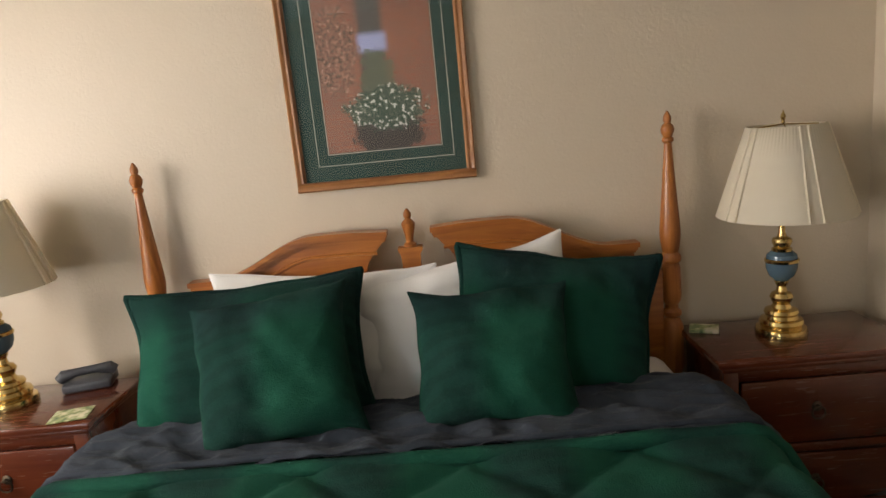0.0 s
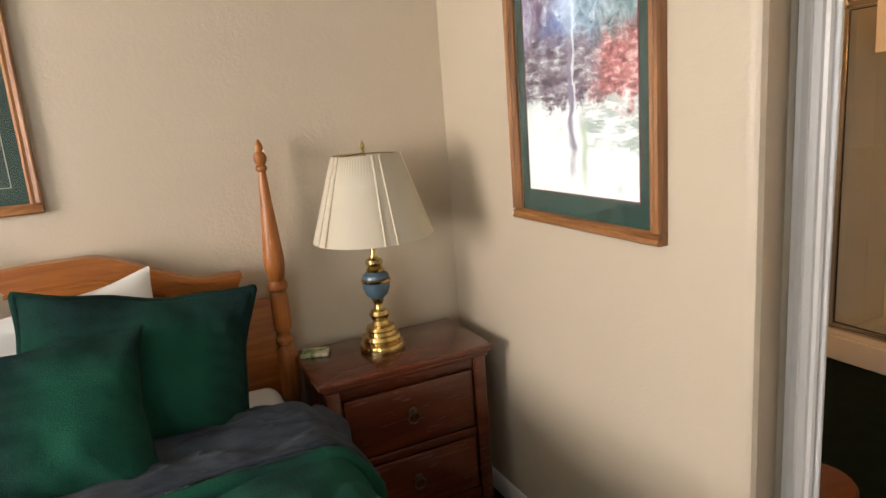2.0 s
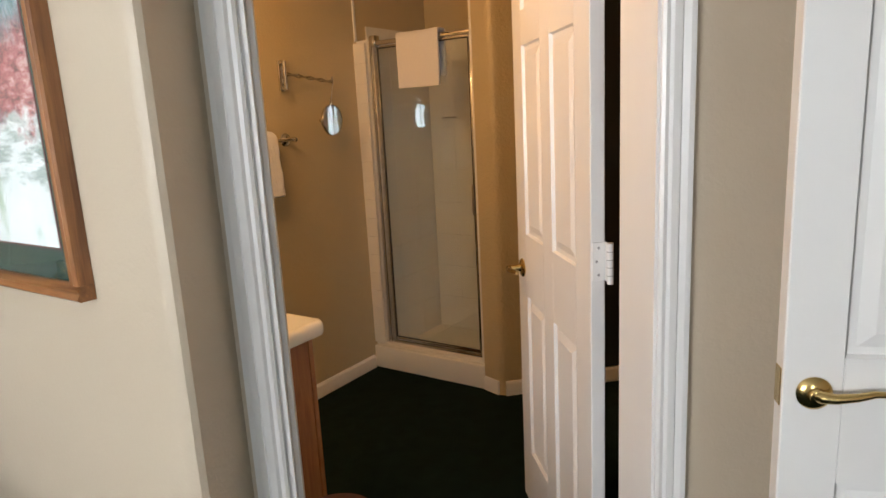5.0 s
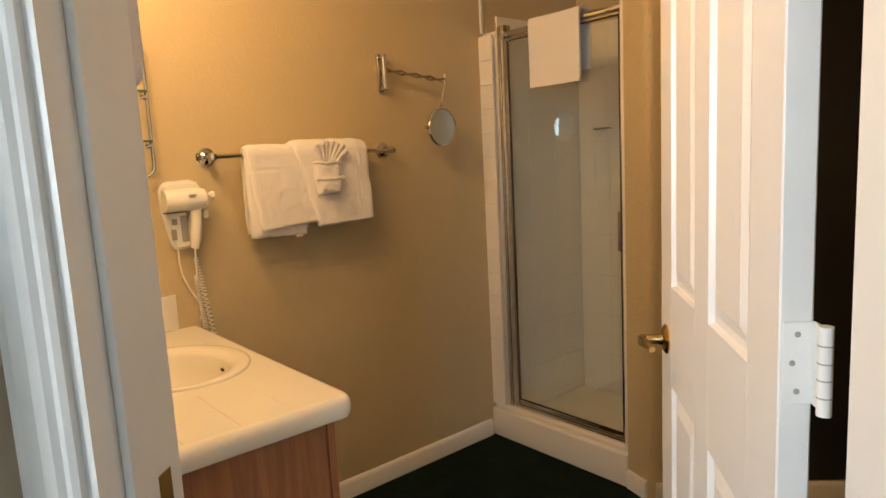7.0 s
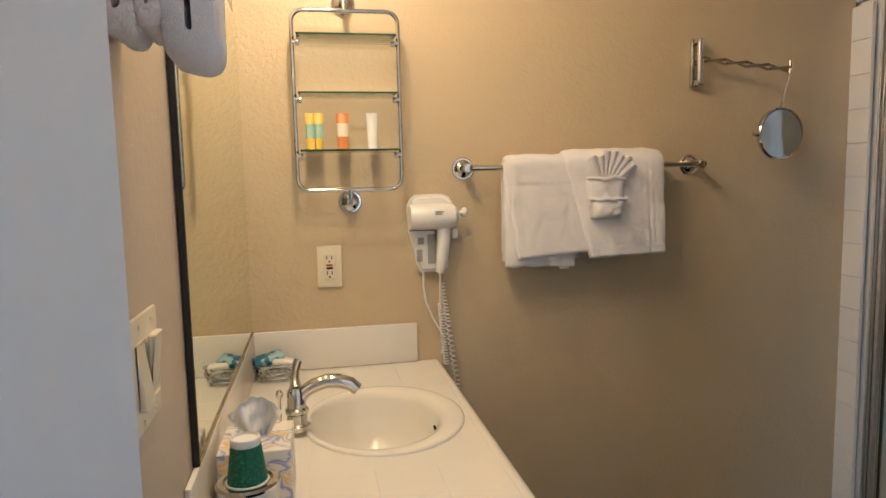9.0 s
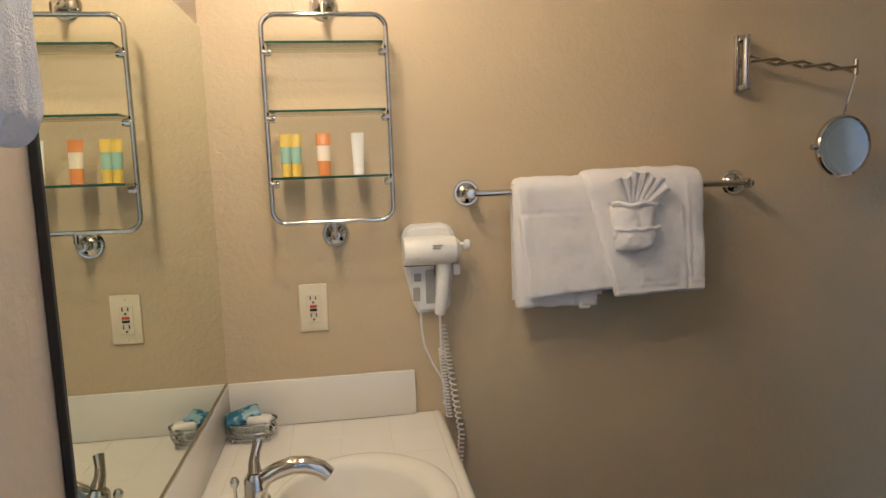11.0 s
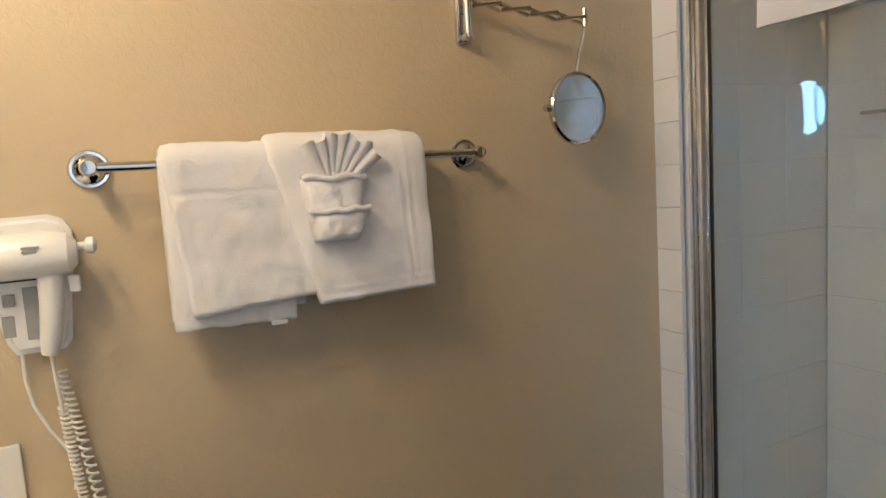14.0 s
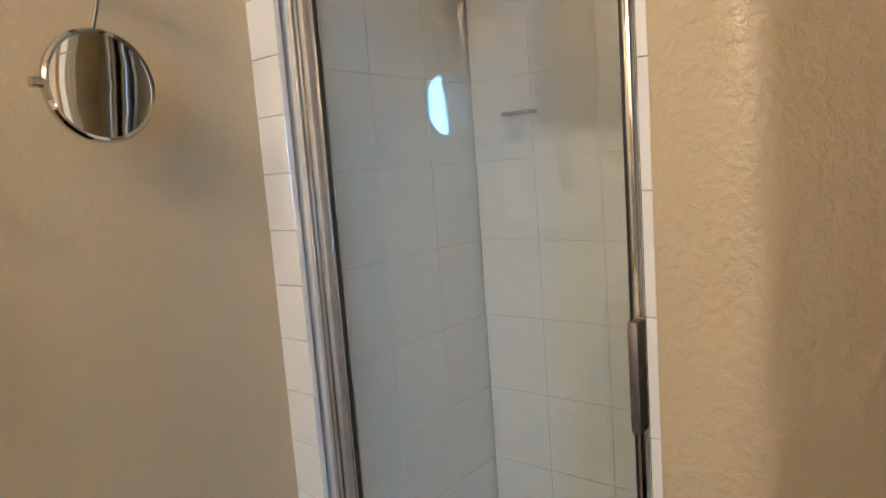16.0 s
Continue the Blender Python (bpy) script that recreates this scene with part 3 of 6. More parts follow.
def lever_set(parent, x, z):
    for s, y0 in ((1, 0.035), (-1, 0.0)):
        rot = Matrix.Rotation(radians(-90 * s), 4, "X")
        rose_ = part("door_handle", L([(0.002, -0.001), (0.030, -0.0005), (0.031, 0.003), (0.026, 0.008), (0.013, 0.011), (0.010, 0.020), (0.010, 0.046), (0.001, 0.047)], (x, y0, z), m=rot), BRASS, parent, "brass lever handle")
        yl = y0 + s * 0.048
        part("lever", T([(x + 0.006, yl - s * 0.006, z), (x, yl, z), (x - 0.020, yl + s * 0.004, z - 0.001), (x - 0.050, yl + s * 0.003, z + 0.003), (x - 0.074, yl, z + 0.007), (x - 0.090, yl - s * 0.003, z + 0.005)], [0.009, 0.011, 0.009, 0.0075, 0.0065, 0.006], 12), BRASS, rose_)


lever_set(bath_door, 0.616, 0.867)
for hz in (0.25, 1.02, 1.80):
    hg = part("hinge", T([(-0.030, 0.000, hz - 0.048), (-0.030, 0.000, hz + 0.048)], 0.0075, 12), TRIM, bath_door, "white painted butt hinge")
    part("hinge_leaf", B((-0.0030, 0.0, hz - 0.046), (-0.0004, 0.032, hz + 0.046), r=0.0008, seg=1), TRIM, hg)
    part("hinge_web", B((-0.028, -0.0012, hz - 0.046), (-0.002, 0.0012, hz + 0.046)), TRIM, hg)
    for sz in (-0.028, -0.009, 0.009, 0.028):
        part("knuckle_joint", T([(-0.030, 0.0, hz + sz - 0.0008), (-0.030, 0.0, hz + sz + 0.0008)], 0.0079, 12), GREY, hg)
    for sz in (-0.032, 0.0, 0.032):
        part("hinge_screw", L([(0.0005, 0.0), (0.0035, 0.0), (0.0025, 0.0010), (0.0005, 0.0012)], (-0.0030, 0.017 + 0.005 * (sz == 0), hz + sz), 8, Matrix.Rotation(radians(-90), 4, "Y")), GREY, hg)

# hall door, half open
hall_door = panel_door("door_2", 0.76, pose(2.470, -0.545, 0, 0, 0, 112.5), "white six-panel hall door with a brass lever", "structure", 0.085)
part("latch_plate", B((0.7604, 0.006, 0.905), (0.762, 0.029, 0.965)), BRASS, hall_door)
rose = part("lever_rose", L([(0.001, -0.0008), (0.025, -0.0005), (0.026, 0.004), (0.021, 0.009), (0.012, 0.011), (0.010, 0.018), (0.008, 0.019)], (0.716, 0.035, 0.930), m=Matrix.Rotation(radians(-90), 4, "X")), BRASS, hall_door)
part("lever", T([(0.716, 0.045, 0.930), (0.710, 0.053, 0.930), (0.692, 0.056, 0.929), (0.664, 0.056, 0.932), (0.640, 0.054, 0.937), (0.624, 0.052, 0.936)], [0.010, 0.010, 0.008, 0.0065, 0.0055, 0.005], 12), BRASS, rose)

# ---- bedroom things ----


def grid_mesh(bm, fn, nu, nv):
    vs = [[bm.verts.new(fn(i / nu, j / nv)) for i in range(nu + 1)] for j in range(nv + 1)]
    for j in range(nv):
        for i in range(nu):
            bm.faces.new((vs[j][i], vs[j][i + 1], vs[j + 1][i + 1], vs[j + 1][i]))
    return bm


PX0, PX1, PY = -0.692, 1.012, 2.235
bed = thing("bed", (0.16, 1.2, 0), "queen bed with a honey oak broken-pediment headboard", "bed")
bo = Vector((-0.16, -1.2, 0))


def bpart(name, bm, material, label="", parent=None, sharp=0.6):
    bmesh.ops.translate(bm, verts=bm.verts[:], vec=bo)
    return part(name, bm, material, parent or bed, label, sharp)


POST = [(0.001, 0.0), (0.030, 0.002), (0.030, 0.50), (0.036, 0.52), (0.036, 0.66), (0.030, 0.675), (0.024, 0.69), (0.031, 0.70), (0.031, 0.712), (0.022, 0.722), (0.021, 0.735),
        (0.030, 0.75), (0.032, 0.77), (0.030, 0.86), (0.026, 0.875), (0.033, 0.885), (0.033, 0.90), (0.025, 0.912), (0.029, 0.93), (0.033, 0.96), (0.033, 0.99), (0.028, 1.05), (0.021, 1.14), (0.015, 1.22), (0.012, 1.265),
        (0.018, 1.272), (0.018, 1.280), (0.013, 1.286), (0.019, 1.298), (0.021, 1.310), (0.016, 1.322), (0.010, 1.328), (0.013, 1.338), (0.012, 1.348), (0.005, 1.362), (0.001, 1.366)]
for x in (PX0, PX1):
    bpart("bed_post", L(POST, (x, PY, 0), 24), OAK_POST, "turned oak post with a finial")


def pediment_top(s):
    """Height of the broken pediment; s 0 at the outer end, 1 at the gap."""
    q = min(1.0, max(0.0, (s - 0.12) / 0.52))
    e = q * q * (3 - 2 * q)
    return 0.962 + 0.118 * e - 0.008 * max(0.0, s - 0.85) / 0.15


def pediment(sign):
    cx = 0.166
    outer, inner = 0.725, 0.082
    pts = []
    for i in range(25):
        s = i / 24
        x = cx + sign * (outer + (inner - outer) * s)
        pts.append((x, pediment_top(s)))
    return pts


for sign in (-1, 1):
    top = pediment(sign)
    low = [(x, 0.60) for x, z in top][::-1]
    scroll = [(0.166 + sign * (0.082 + 0.075 * math.sin(math.pi * i / 10) ** 0.8 * (1 if i < 10 else 0) * 0.9), 1.03 - 0.19 * i / 10) for i in range(11)]
    outline = [(x, z - 0.030) for x, z in top] + scroll[1:] + [(0.166 + sign * 0.082, 0.60)] + [(top[0][0], 0.60)]
    bpart("headboard_panel", slab_xz(bmesh.new(), outline, PY - 0.012, PY + 0.014), OAK, sharp=0.5)
    for d0, d1, yo in ((0.0, 0.016, 0.040), (0.016, 0.027, 0.032), (0.027, 0.036, 0.022)):
        ext = 0.012 * (1 - d0 / 0.036)
        tp = [(x, z - d0) for x, z in top]
        tp[0] = (tp[0][0] + sign * ext, tp[0][1])
        tp[-1] = (tp[-1][0] - sign * ext, tp[-1][1])
        bp = [(x, z - (d1 - d0)) for x, z in tp][::-1]
        bpart("crown_moulding", slab_xz(bmesh.new(), tp + bp, PY - yo, PY + 0.018), OAK, sharp=0.5)
    groove = [(x, PY - 0.013, z - 0.075) for x, z in top[2:-1]]
    bpart("bead", T(groove, 0.006, 6), OAK)
bpart("headboard_rail", B((PX0 + 0.03, PY - 0.014, 0.40), (PX1 - 0.03, PY + 0.012, 0.86), r=0.004), OAK)
pl = [(0.108, 0.858), (0.224, 0.858), (0.205, 0.90), (0.196, 0.955), (0.198, 0.99), (0.206, 1.0), (0.206, 1.012), (0.126, 1.012), (0.126, 1.0), (0.134, 0.99), (0.136, 0.955), (0.127, 0.90)]
bpart("pedestal", slab_xz(bmesh.new(), pl, PY - 0.025, PY + 0.016), OAK)
bpart("finial", L([(0.001, 1.010), (0.020, 1.012), (0.021, 1.02), (0.012, 1.028), (0.014, 1.045), (0.021, 1.075), (0.023, 1.088), (0.017, 1.097), (0.009, 1.103), (0.013, 1.112), (0.013, 1.121), (0.006, 1.133), (0.001, 1.137)], (0.166, PY, 0), 20), OAK_POST, "turned urn finial")
for x in (PX0 + 0.02, PX1 - 0.05):
    bpart("side_rail", B((x, 0.34, 0.20), (x + 0.03, PY - 0.035, 0.36), r=0.005), OAK)
for x, y in ((-0.58, 0.45), (0.90, 0.45)):
    bpart("bed_foot", B((x - 0.03, y - 0.03, 0.0), (x + 0.03, y + 0.03, 0.2), r=0.004), OAK_POST)
bpart("box_spring", B((-0.635, 0.33, 0.20), (0.955, 2.20, 0.38), r=0.03), LINEN, "white cotton box spring")
bpart("mattress", B((-0.645, 0.32, 0.382), (0.965, 2.205, 0.585), r=0.05, seg=4), LINEN, "mattress under a white fitted sheet")


def ripple(x, y, s, seed=0.0):
    return noise.noise(Vector((x * s, y * s, seed)))


def drape(x0, x1, top, drop, r, ext):
    """Cross-section over the bed: s -> (x, z), down one side, over, down the other."""
    span = x1 - x0
    total = span + 2 * ext

    def f(s):
        d = s * total
        if d < ext:
            q = ext - d
            zz = top - r - (q - r * 0.6) if q > r * 0.6 else top - r * (1 - math.cos(math.pi / 2 * (q / (r * 0.6)))) * 1.0
            return x0 - r * min(1.0, q / (r * 0.6)) * 0.9, max(drop, zz)
        if d > ext + span:
            q = d - ext - span
            zz = top - r - (q - r * 0.6) if q > r * 0.6 else top - r * (1 - math.cos(math.pi / 2 * (q / (r * 0.6)))) * 1.0
            return x1 + r * min(1.0, q / (r * 0.6)) * 0.9, max(drop, zz)
        return x0 + d - ext, top

    return f


def comforter_fn(u, v):
    x, z = drape(-0.665, 0.955, 0.625, 0.09, 0.11, 0.52)(u)
    y = 0.26 + v * (1.60 - 0.26)
    if y < 0.34:
        z = min(z, 0.625 - (0.34 - y) * 5)
    s = (u * 2.66 - 0.52)
    a, b = (s + y) * 2.6, (s - y) * 2.6
    seam = min(abs((a % 1) - 0.5), abs((b % 1) - 0.5))
    puff = 0.020 * (1 - math.exp(-(seam / 0.10) ** 1.3))
    puff += 0.010 * ripple(x + z, y, 5, 1.0) + 0.004 * ripple(x + z, y, 17, 4.0)
    if z > 0.60:
        return Vector((x, y, z + puff))
    sx = 1 if x > 0.1 else -1
    fold = 0.020 * math.sin(y * 17 + 2 * ripple(y, 0, 3))
    return Vector((x + sx * (puff * 0.8 + fold * min(1, (0.6 - z) * 3)), y, z + puff * 0.3))


comforter = thing("comforter", (0.16, 0.93, 0.6), "dark green plaid quilted comforter turned down over navy lining", "bedding")
co = Vector((-0.16, -0.93, -0.6))


def cpart(name, bm, material, label=""):
    bmesh.ops.translate(bm, verts=bm.verts[:], vec=co)
    return part(name, bm, material, comforter, label, 1.2)


cpart("quilted_cover", grid_mesh(bmesh.new(), comforter_fn, 190, 110), PLAID)


def turned_fn(u, v):
    x, z = drape(-0.685, 0.955, 0.652, 0.25, 0.12, 0.40)(u)
    y = 1.555 + v * 0.36
    k1 = 0.018 * ripple(x * 0.7 + y * 2.2, y * 0.6 - x * 0.4, 6, 7.0) + 0.012 * ripple((x + 0.5 * y) * 1.3, y * 3, 9, 2.0)
    k1 += 0.010 * math.sin((x * 1.4 + y * 0.9) * 26 + 4 * ripple(x, y, 3, 9)) * max(0, ripple(x, y, 4, 3) + 0.35)
    crease = 1 - abs(ripple(x * 0.55 + y * 1.5, y * 1.1 - x * 0.25, 13, 21.0)) * 4
    k1 += 0.007 * max(0.0, crease) ** 1.5 + 0.0025 * ripple(x * 0.8 + y, y * 2, 34, 5.0)
    edge = 0.030 * max(0.0, (v - 0.8) / 0.2)
    if z > 0.62:
        return Vector((x, y + 0.012 * ripple(x, 0, 3, 8), z + k1 - edge))
    sx = 1 if x > 0.1 else -1
    return Vector((x + sx * k1 * 2, y - 0.14 * (0.62 - z), z))


cpart("turned_lining", grid_mesh(bmesh.new(), turned_fn, 280, 64), NAVY, "navy lining turned outward")


def roll_points(dy, dz):
    f = drape(-0.685, 0.955, 0.652, 0.25, 0.12, 0.40)
    out = []
    for i in range(91):
        u = i / 90
        x, z = f(u)
        sx = 0 if z > 0.62 else (1 if x > 0.1 else -1)
        out.append((x + sx * 0.004, 1.556 + dy + 0.012 * ripple(x, 0, 3, 8) - 0.14 * max(0, 0.62 - z), z + dz + 0.006 * ripple(x, dy * 40, 7, 3)))
    return out


cpart("fold_roll", T(roll_points(-0.012, -0.014), 0.021, 10), PLAID, "rounded green folded edge")
cpart("hem", T(roll_points(0.018, 0.004), 0.009, 8), NAVY, "navy piped hem")


def pillow_edge(a, b, w, h, pinch, seed):
    """Outline of a stuffed cover: sides drawn in between slightly rounded corners."""
    r = 1 + 0.012 * (abs(a * b) ** 8)
    x = a * w / 2 * r * (1 - pinch * (1 - b * b) * abs(a)) + 0.007 * ripple(b * 1.7, a, 1.3, seed + 11) * abs(a)
    z = b * h / 2 * r * (1 - pinch * (1 - a * a) * abs(b)) + 0.009 * ripple(a * 1.7, b, 1.3, seed + 17) * abs(b)
    return x, z


def pillow_wave(a, b, seed):
    """How far the seam itself leaves its plane."""
    return 0.016 * ripple(a * 1.4, b * 1.4, 1.2, seed + 23) + 0.022 * (abs(a * b) ** 3) * math.sin(seed * 2 + a * 2 + b)


def pillow_mesh(w, h, t, seed, pinch=0.07):
    bm = bmesh.new()
    n = 44
    sides = []
    for side in (1, -1):
        vs = []
        for j in range(n + 1):
            row = []
            for i in range(n + 1):
                a, b = math.sin((2 * i / n - 1) * math.pi / 2), math.sin((2 * j / n - 1) * math.pi / 2)
                x, z = pillow_edge(a, b, w, h, pinch, seed)
                e = (max(0.0, 1 - a * a) ** 0.5 * max(0.0, 1 - b * b) ** 0.5) ** 0.85
                sag = 1 + 0.22 * -b
                y = -side * t / 2 * e * sag + pillow_wave(a, b, seed)
                rim = min(1.0, e * 2.2)
                pucker = 0.010 * math.sin(9 * math.atan2(b, a) + seed) * max(0.0, 1 - e * 1.3) * min(1.0, e * 5)
                crease = 0.016 * ripple(x, z, 5, seed) + 0.007 * (1 - abs(ripple(x * 1.2 + z, z - 0.4 * x, 8, seed + 2)) * 3) + 0.003 * ripple(x, z, 26, seed + 4)
                y += -side * rim * crease * (1 if side > 0 else 0.4) + pucker
                row.append((x, y, z))
            vs.append(row)
        sides.append(vs)
    front = [[bm.verts.new(p) for p in row] for row in sides[0]]
    back = [[(front[j][i] if i in (0, n) or j in (0, n) else bm.verts.new(sides[1][j][i])) for i in range(n + 1)] for j in range(n + 1)]
    for g in (front, back):
        for j in range(n):
            for i in range(n):
                bm.faces.new((g[j][i], g[j][i + 1], g[j + 1][i + 1], g[j + 1][i]))
    return bm


def seam(w, h, pinch, r, seed):
    pts = []
    for i in range(120):
        s = i / 120 * 4
        e, f = int(s), math.sin(((s % 1) * 2 - 1) * math.pi / 2)
        a, b = ((f, -1), (1, f), (-f, 1), (-1, -f))[e]
        x, z = pillow_edge(a, b, w, h, pinch, seed)
        pts.append((x, pillow_wave(a, b, seed), z))
    return T(pts, r, 6, closed=True)


def pillow(name, w, h, t, m, mat, label, seed, pinch=0.09, piping=0.003):
    p = thing(name, m, label, "pillow" if "pillow" in name else "cushion")
    part("cover", pillow_mesh(w, h, t, seed, pinch), mat, p, sharp=1.6)
    part("edge_seam", seam(w, h, pinch, piping, seed), mat, p, sharp=1.4)
    return p


# back row white, then green shams, then square cushions
pillow("bed_pillow", 0.72, 0.47, 0.22, pose(-0.13, 2.12, 0.745, -12, 3, 0), LINEN, "plump white bed pillow leaning on the headboard", 1.0)
pillow("bed_pillow", 0.72, 0.47, 0.22, pose(0.325, 2.09, 0.750, -13, -9, 2), LINEN, "plump white bed pillow leaning on the headboard", 2.0)
pillow("pillow_sham", 0.68, 0.42, 0.21, pose(-0.31, 1.945, 0.79, -24, -2, 3), PLAID, "green plaid pillow in a flannel sham", 3.0, 0.07, 0.011)
pillow("pillow_sham", 0.585, 0.45, 0.21, pose(0.575, 1.975, 0.780, -22, 9, -4), PLAID, "green plaid pillow in a flannel sham", 4.0, 0.09, 0.011)
pillow("throw_cushion", 0.44, 0.415, 0.20, pose(-0.195, 1.79, 0.80, -30, -6, 4), PLAID, "square green plaid throw cushion", 5.0)
pillow("throw_cushion", 0.43, 0.385, 0.20, pose(0.388, 1.80, 0.775, -30, -1, -3), PLAID, "square green plaid throw cushion", 6.0)

# night stands
NSX, NSY = 1.328, 2.085


def build_night_stand():
    n = thing("night_stand", (NSX, NSY, 0), "dark cherry two-drawer night stand with ring pulls", "night stand", "night stands by the bed")
    w, d = 0.295, 0.175
    top = part("top", B((-w, -d, 0.628), (w, d, 0.650), r=0.006), CHERRY, n)
    part("top_moulding", B((-w + 0.015, -d + 0.015, 0.608), (w - 0.015, d - 0.005, 0.6278), r=0.007), CHERRY, n)
    part("carcass", B((-w + 0.030, -d + 0.045, 0.10), (w - 0.030, d - 0.006, 0.6075), r=0.003), CHERRY, n)
    for sx in (-1, 1):
        x = sx * (w - 0.045)
        part("corner_post", B((x - 0.022, -d + 0.022, 0.0), (x + 0.022, -d + 0.0445, 0.6075), r=0.005), CHERRY, n)
        part("back_leg", B((x - 0.02, d - 0.05, 0.0), (x + 0.02, d - 0.01, 0.099), r=0.004), CHERRY, n)
    part("rail", B((-w + 0.068, -d + 0.030, 0.575), (w - 0.068, -d + 0.0445, 0.607), r=0.003), CHERRY, n)
    part("rail", B((-w + 0.068, -d + 0.028, 0.335), (w - 0.068, -d + 0.0445, 0.362), r=0.004), CHERRY, n)
    ap = [(-w + 0.068, 0.135), (-w + 0.068, 0.05)] + [(-w + 0.068 + 0.05 + (2 * w - 0.236) * i / 12, 0.075 + 0.03 * math.sin(math.pi * i / 12)) for i in range(13)] + [(w - 0.068, 0.05), (w - 0.068, 0.135)]
    part("apron", slab_xz(bmesh.new(), ap, -d + 0.028, -d + 0.0445), CHERRY, n)
    for z0, z1 in ((0.368, 0.569), (0.142, 0.329)):
        dr = part("drawer", B((-w + 0.075, -d + 0.026, z0), (w - 0.075, -d + 0.0446, z1), r=0.005), CHERRY, n)
        zc = (z0 + z1) / 2
        part("backplate", L([(0.001, 0.0), (0.015, 0.0), (0.015, 0.003), (0.008, 0.006), (0.006, 0.014), (0.001, 0.016)], (0, -d + 0.026, zc + 0.012), 14, Matrix.Rotation(radians(90), 4, "X")), PULL, dr)
        part("ring_pull", T([(0.019 * math.sin(a), -d + 0.014, zc - 0.004 + 0.019 * math.cos(a)) for a in [2 * math.pi * i / 20 for i in range(20)]], 0.0028, 6, True), PULL, dr)
    return n


ns = build_night_stand()
copy_thing(ns, pose(NSX - 2.412, NSY - 0.03, 0))

# lamps


def build_lamp():
    l = thing("table_lamp", (1.305, 2.10, 0.650), "brass table lamp with blue urn and pleated ivory shade", "lamp", "bedside lamps")
    part("base", L([(0.001, 0.0005), (0.074, 0.0005), (0.076, 0.012), (0.072, 0.024), (0.060, 0.027), (0.060, 0.036), (0.064, 0.042), (0.060, 0.052), (0.050, 0.056), (0.046, 0.066), (0.050, 0.073), (0.046, 0.082), (0.030, 0.088), (0.024, 0.100), (0.030, 0.112), (0.034, 0.122), (0.028, 0.134), (0.016, 0.140), (0.013, 0.155), (0.019, 0.166), (0.020, 0.174), (0.001, 0.175)], seg=36), BRASS, l)
    part("urn", L([(0.001, 0.1752), (0.020, 0.1755), (0.036, 0.190), (0.044, 0.212), (0.045, 0.232), (0.001, 0.233)], seg=36), BLUE_ENAMEL, l, "blue-grey enamelled urn")
    part("urn_ring", L([(0.001, 0.2332), (0.048, 0.2335), (0.049, 0.240), (0.046, 0.244), (0.001, 0.2445)], seg=36), BRASS, l)
    part("urn_lid", L([(0.001, 0.2447), (0.044, 0.245), (0.042, 0.256), (0.030, 0.266), (0.001, 0.267)], seg=36), BLUE_ENAMEL, l)
    part("neck", L([(0.001, 0.2672), (0.028, 0.2675), (0.029, 0.275), (0.022, 0.280), (0.026, 0.288), (0.029, 0.296), (0.026, 0.306), (0.014, 0.312), (0.010, 0.325), (0.009, 0.345), (0.014, 0.352), (0.014, 0.395), (0.001, 0.397)], seg=28), BRASS, l)
    bm = bmesh.new()
    seg = 168
    ra, rb, za, zb = 0.190, 0.106, 0.375, 0.640
    rings = []
    for lay in (0.0, -0.003):
        for r, z in ((ra, za), (ra * 0.68 + rb * 0.32, za * 0.68 + zb * 0.32), (ra * 0.34 + rb * 0.66, za * 0.34 + zb * 0.66), (rb, zb)):
            rings.append([bm.verts.new(((r + lay + (0.0016 if i % 2 else -0.0016)) * math.cos(2 * math.pi * i / seg), (r + lay + (0.0016 if i % 2 else -0.0016)) * math.sin(2 * math.pi * i / seg), z)) for i in range(seg)])
    order = [0, 1, 2, 3, 7, 6, 5, 4, 0]
    for p, q in zip(order, order[1:]):
        for i in range(seg):
            bm.faces.new((rings[p][i], rings[p][(i + 1) % seg], rings[q][(i + 1) % seg], rings[q][i]))
    sh = part("shade", bm, SHADE, l, "ivory pleated fabric shade", sharp=1.5)
    sh.location = (0.004, -0.006, 0.006)
    for i in range(5):
        a0 = 2 * math.pi * i / 5 + 0.9
        for da in (-0.10, 0.10):
            a = a0 + da
            part("rib_trim", T([((ra + 0.003) * math.cos(a), (ra + 0.003) * math.sin(a), za + 0.002), ((rb + 0.003) * math.cos(a), (rb + 0.003) * math.sin(a), zb - 0.002)], 0.0035, 6), SHADE, sh)
    part("harp", T([(0.0, 0.0, 0.395)] + [(0.05 * math.sin(math.pi * i / 12), 0, 0.40 + 0.25 * i / 12) for i in range(1, 12)] + [(0.0, 0, 0.652)], 0.002, 6), BRASS, l)
    part("spider", T([(-0.104, 0, 0.641), (0.0, 0, 0.648), (0.104, 0, 0.641)], 0.002, 6), BRASS, l)
    part("finial", L([(0.001, 0.650), (0.006, 0.652), (0.004, 0.660), (0.008, 0.668), (0.006, 0.676), (0.002, 0.684), (0.001, 0.690)], seg=12), BRASS, l)
    return l


lamp = build_lamp()
copy_thing(lamp, pose(1.305 - 2.442, 2.10 - 0.03, 0.650, 0, 0, 25))

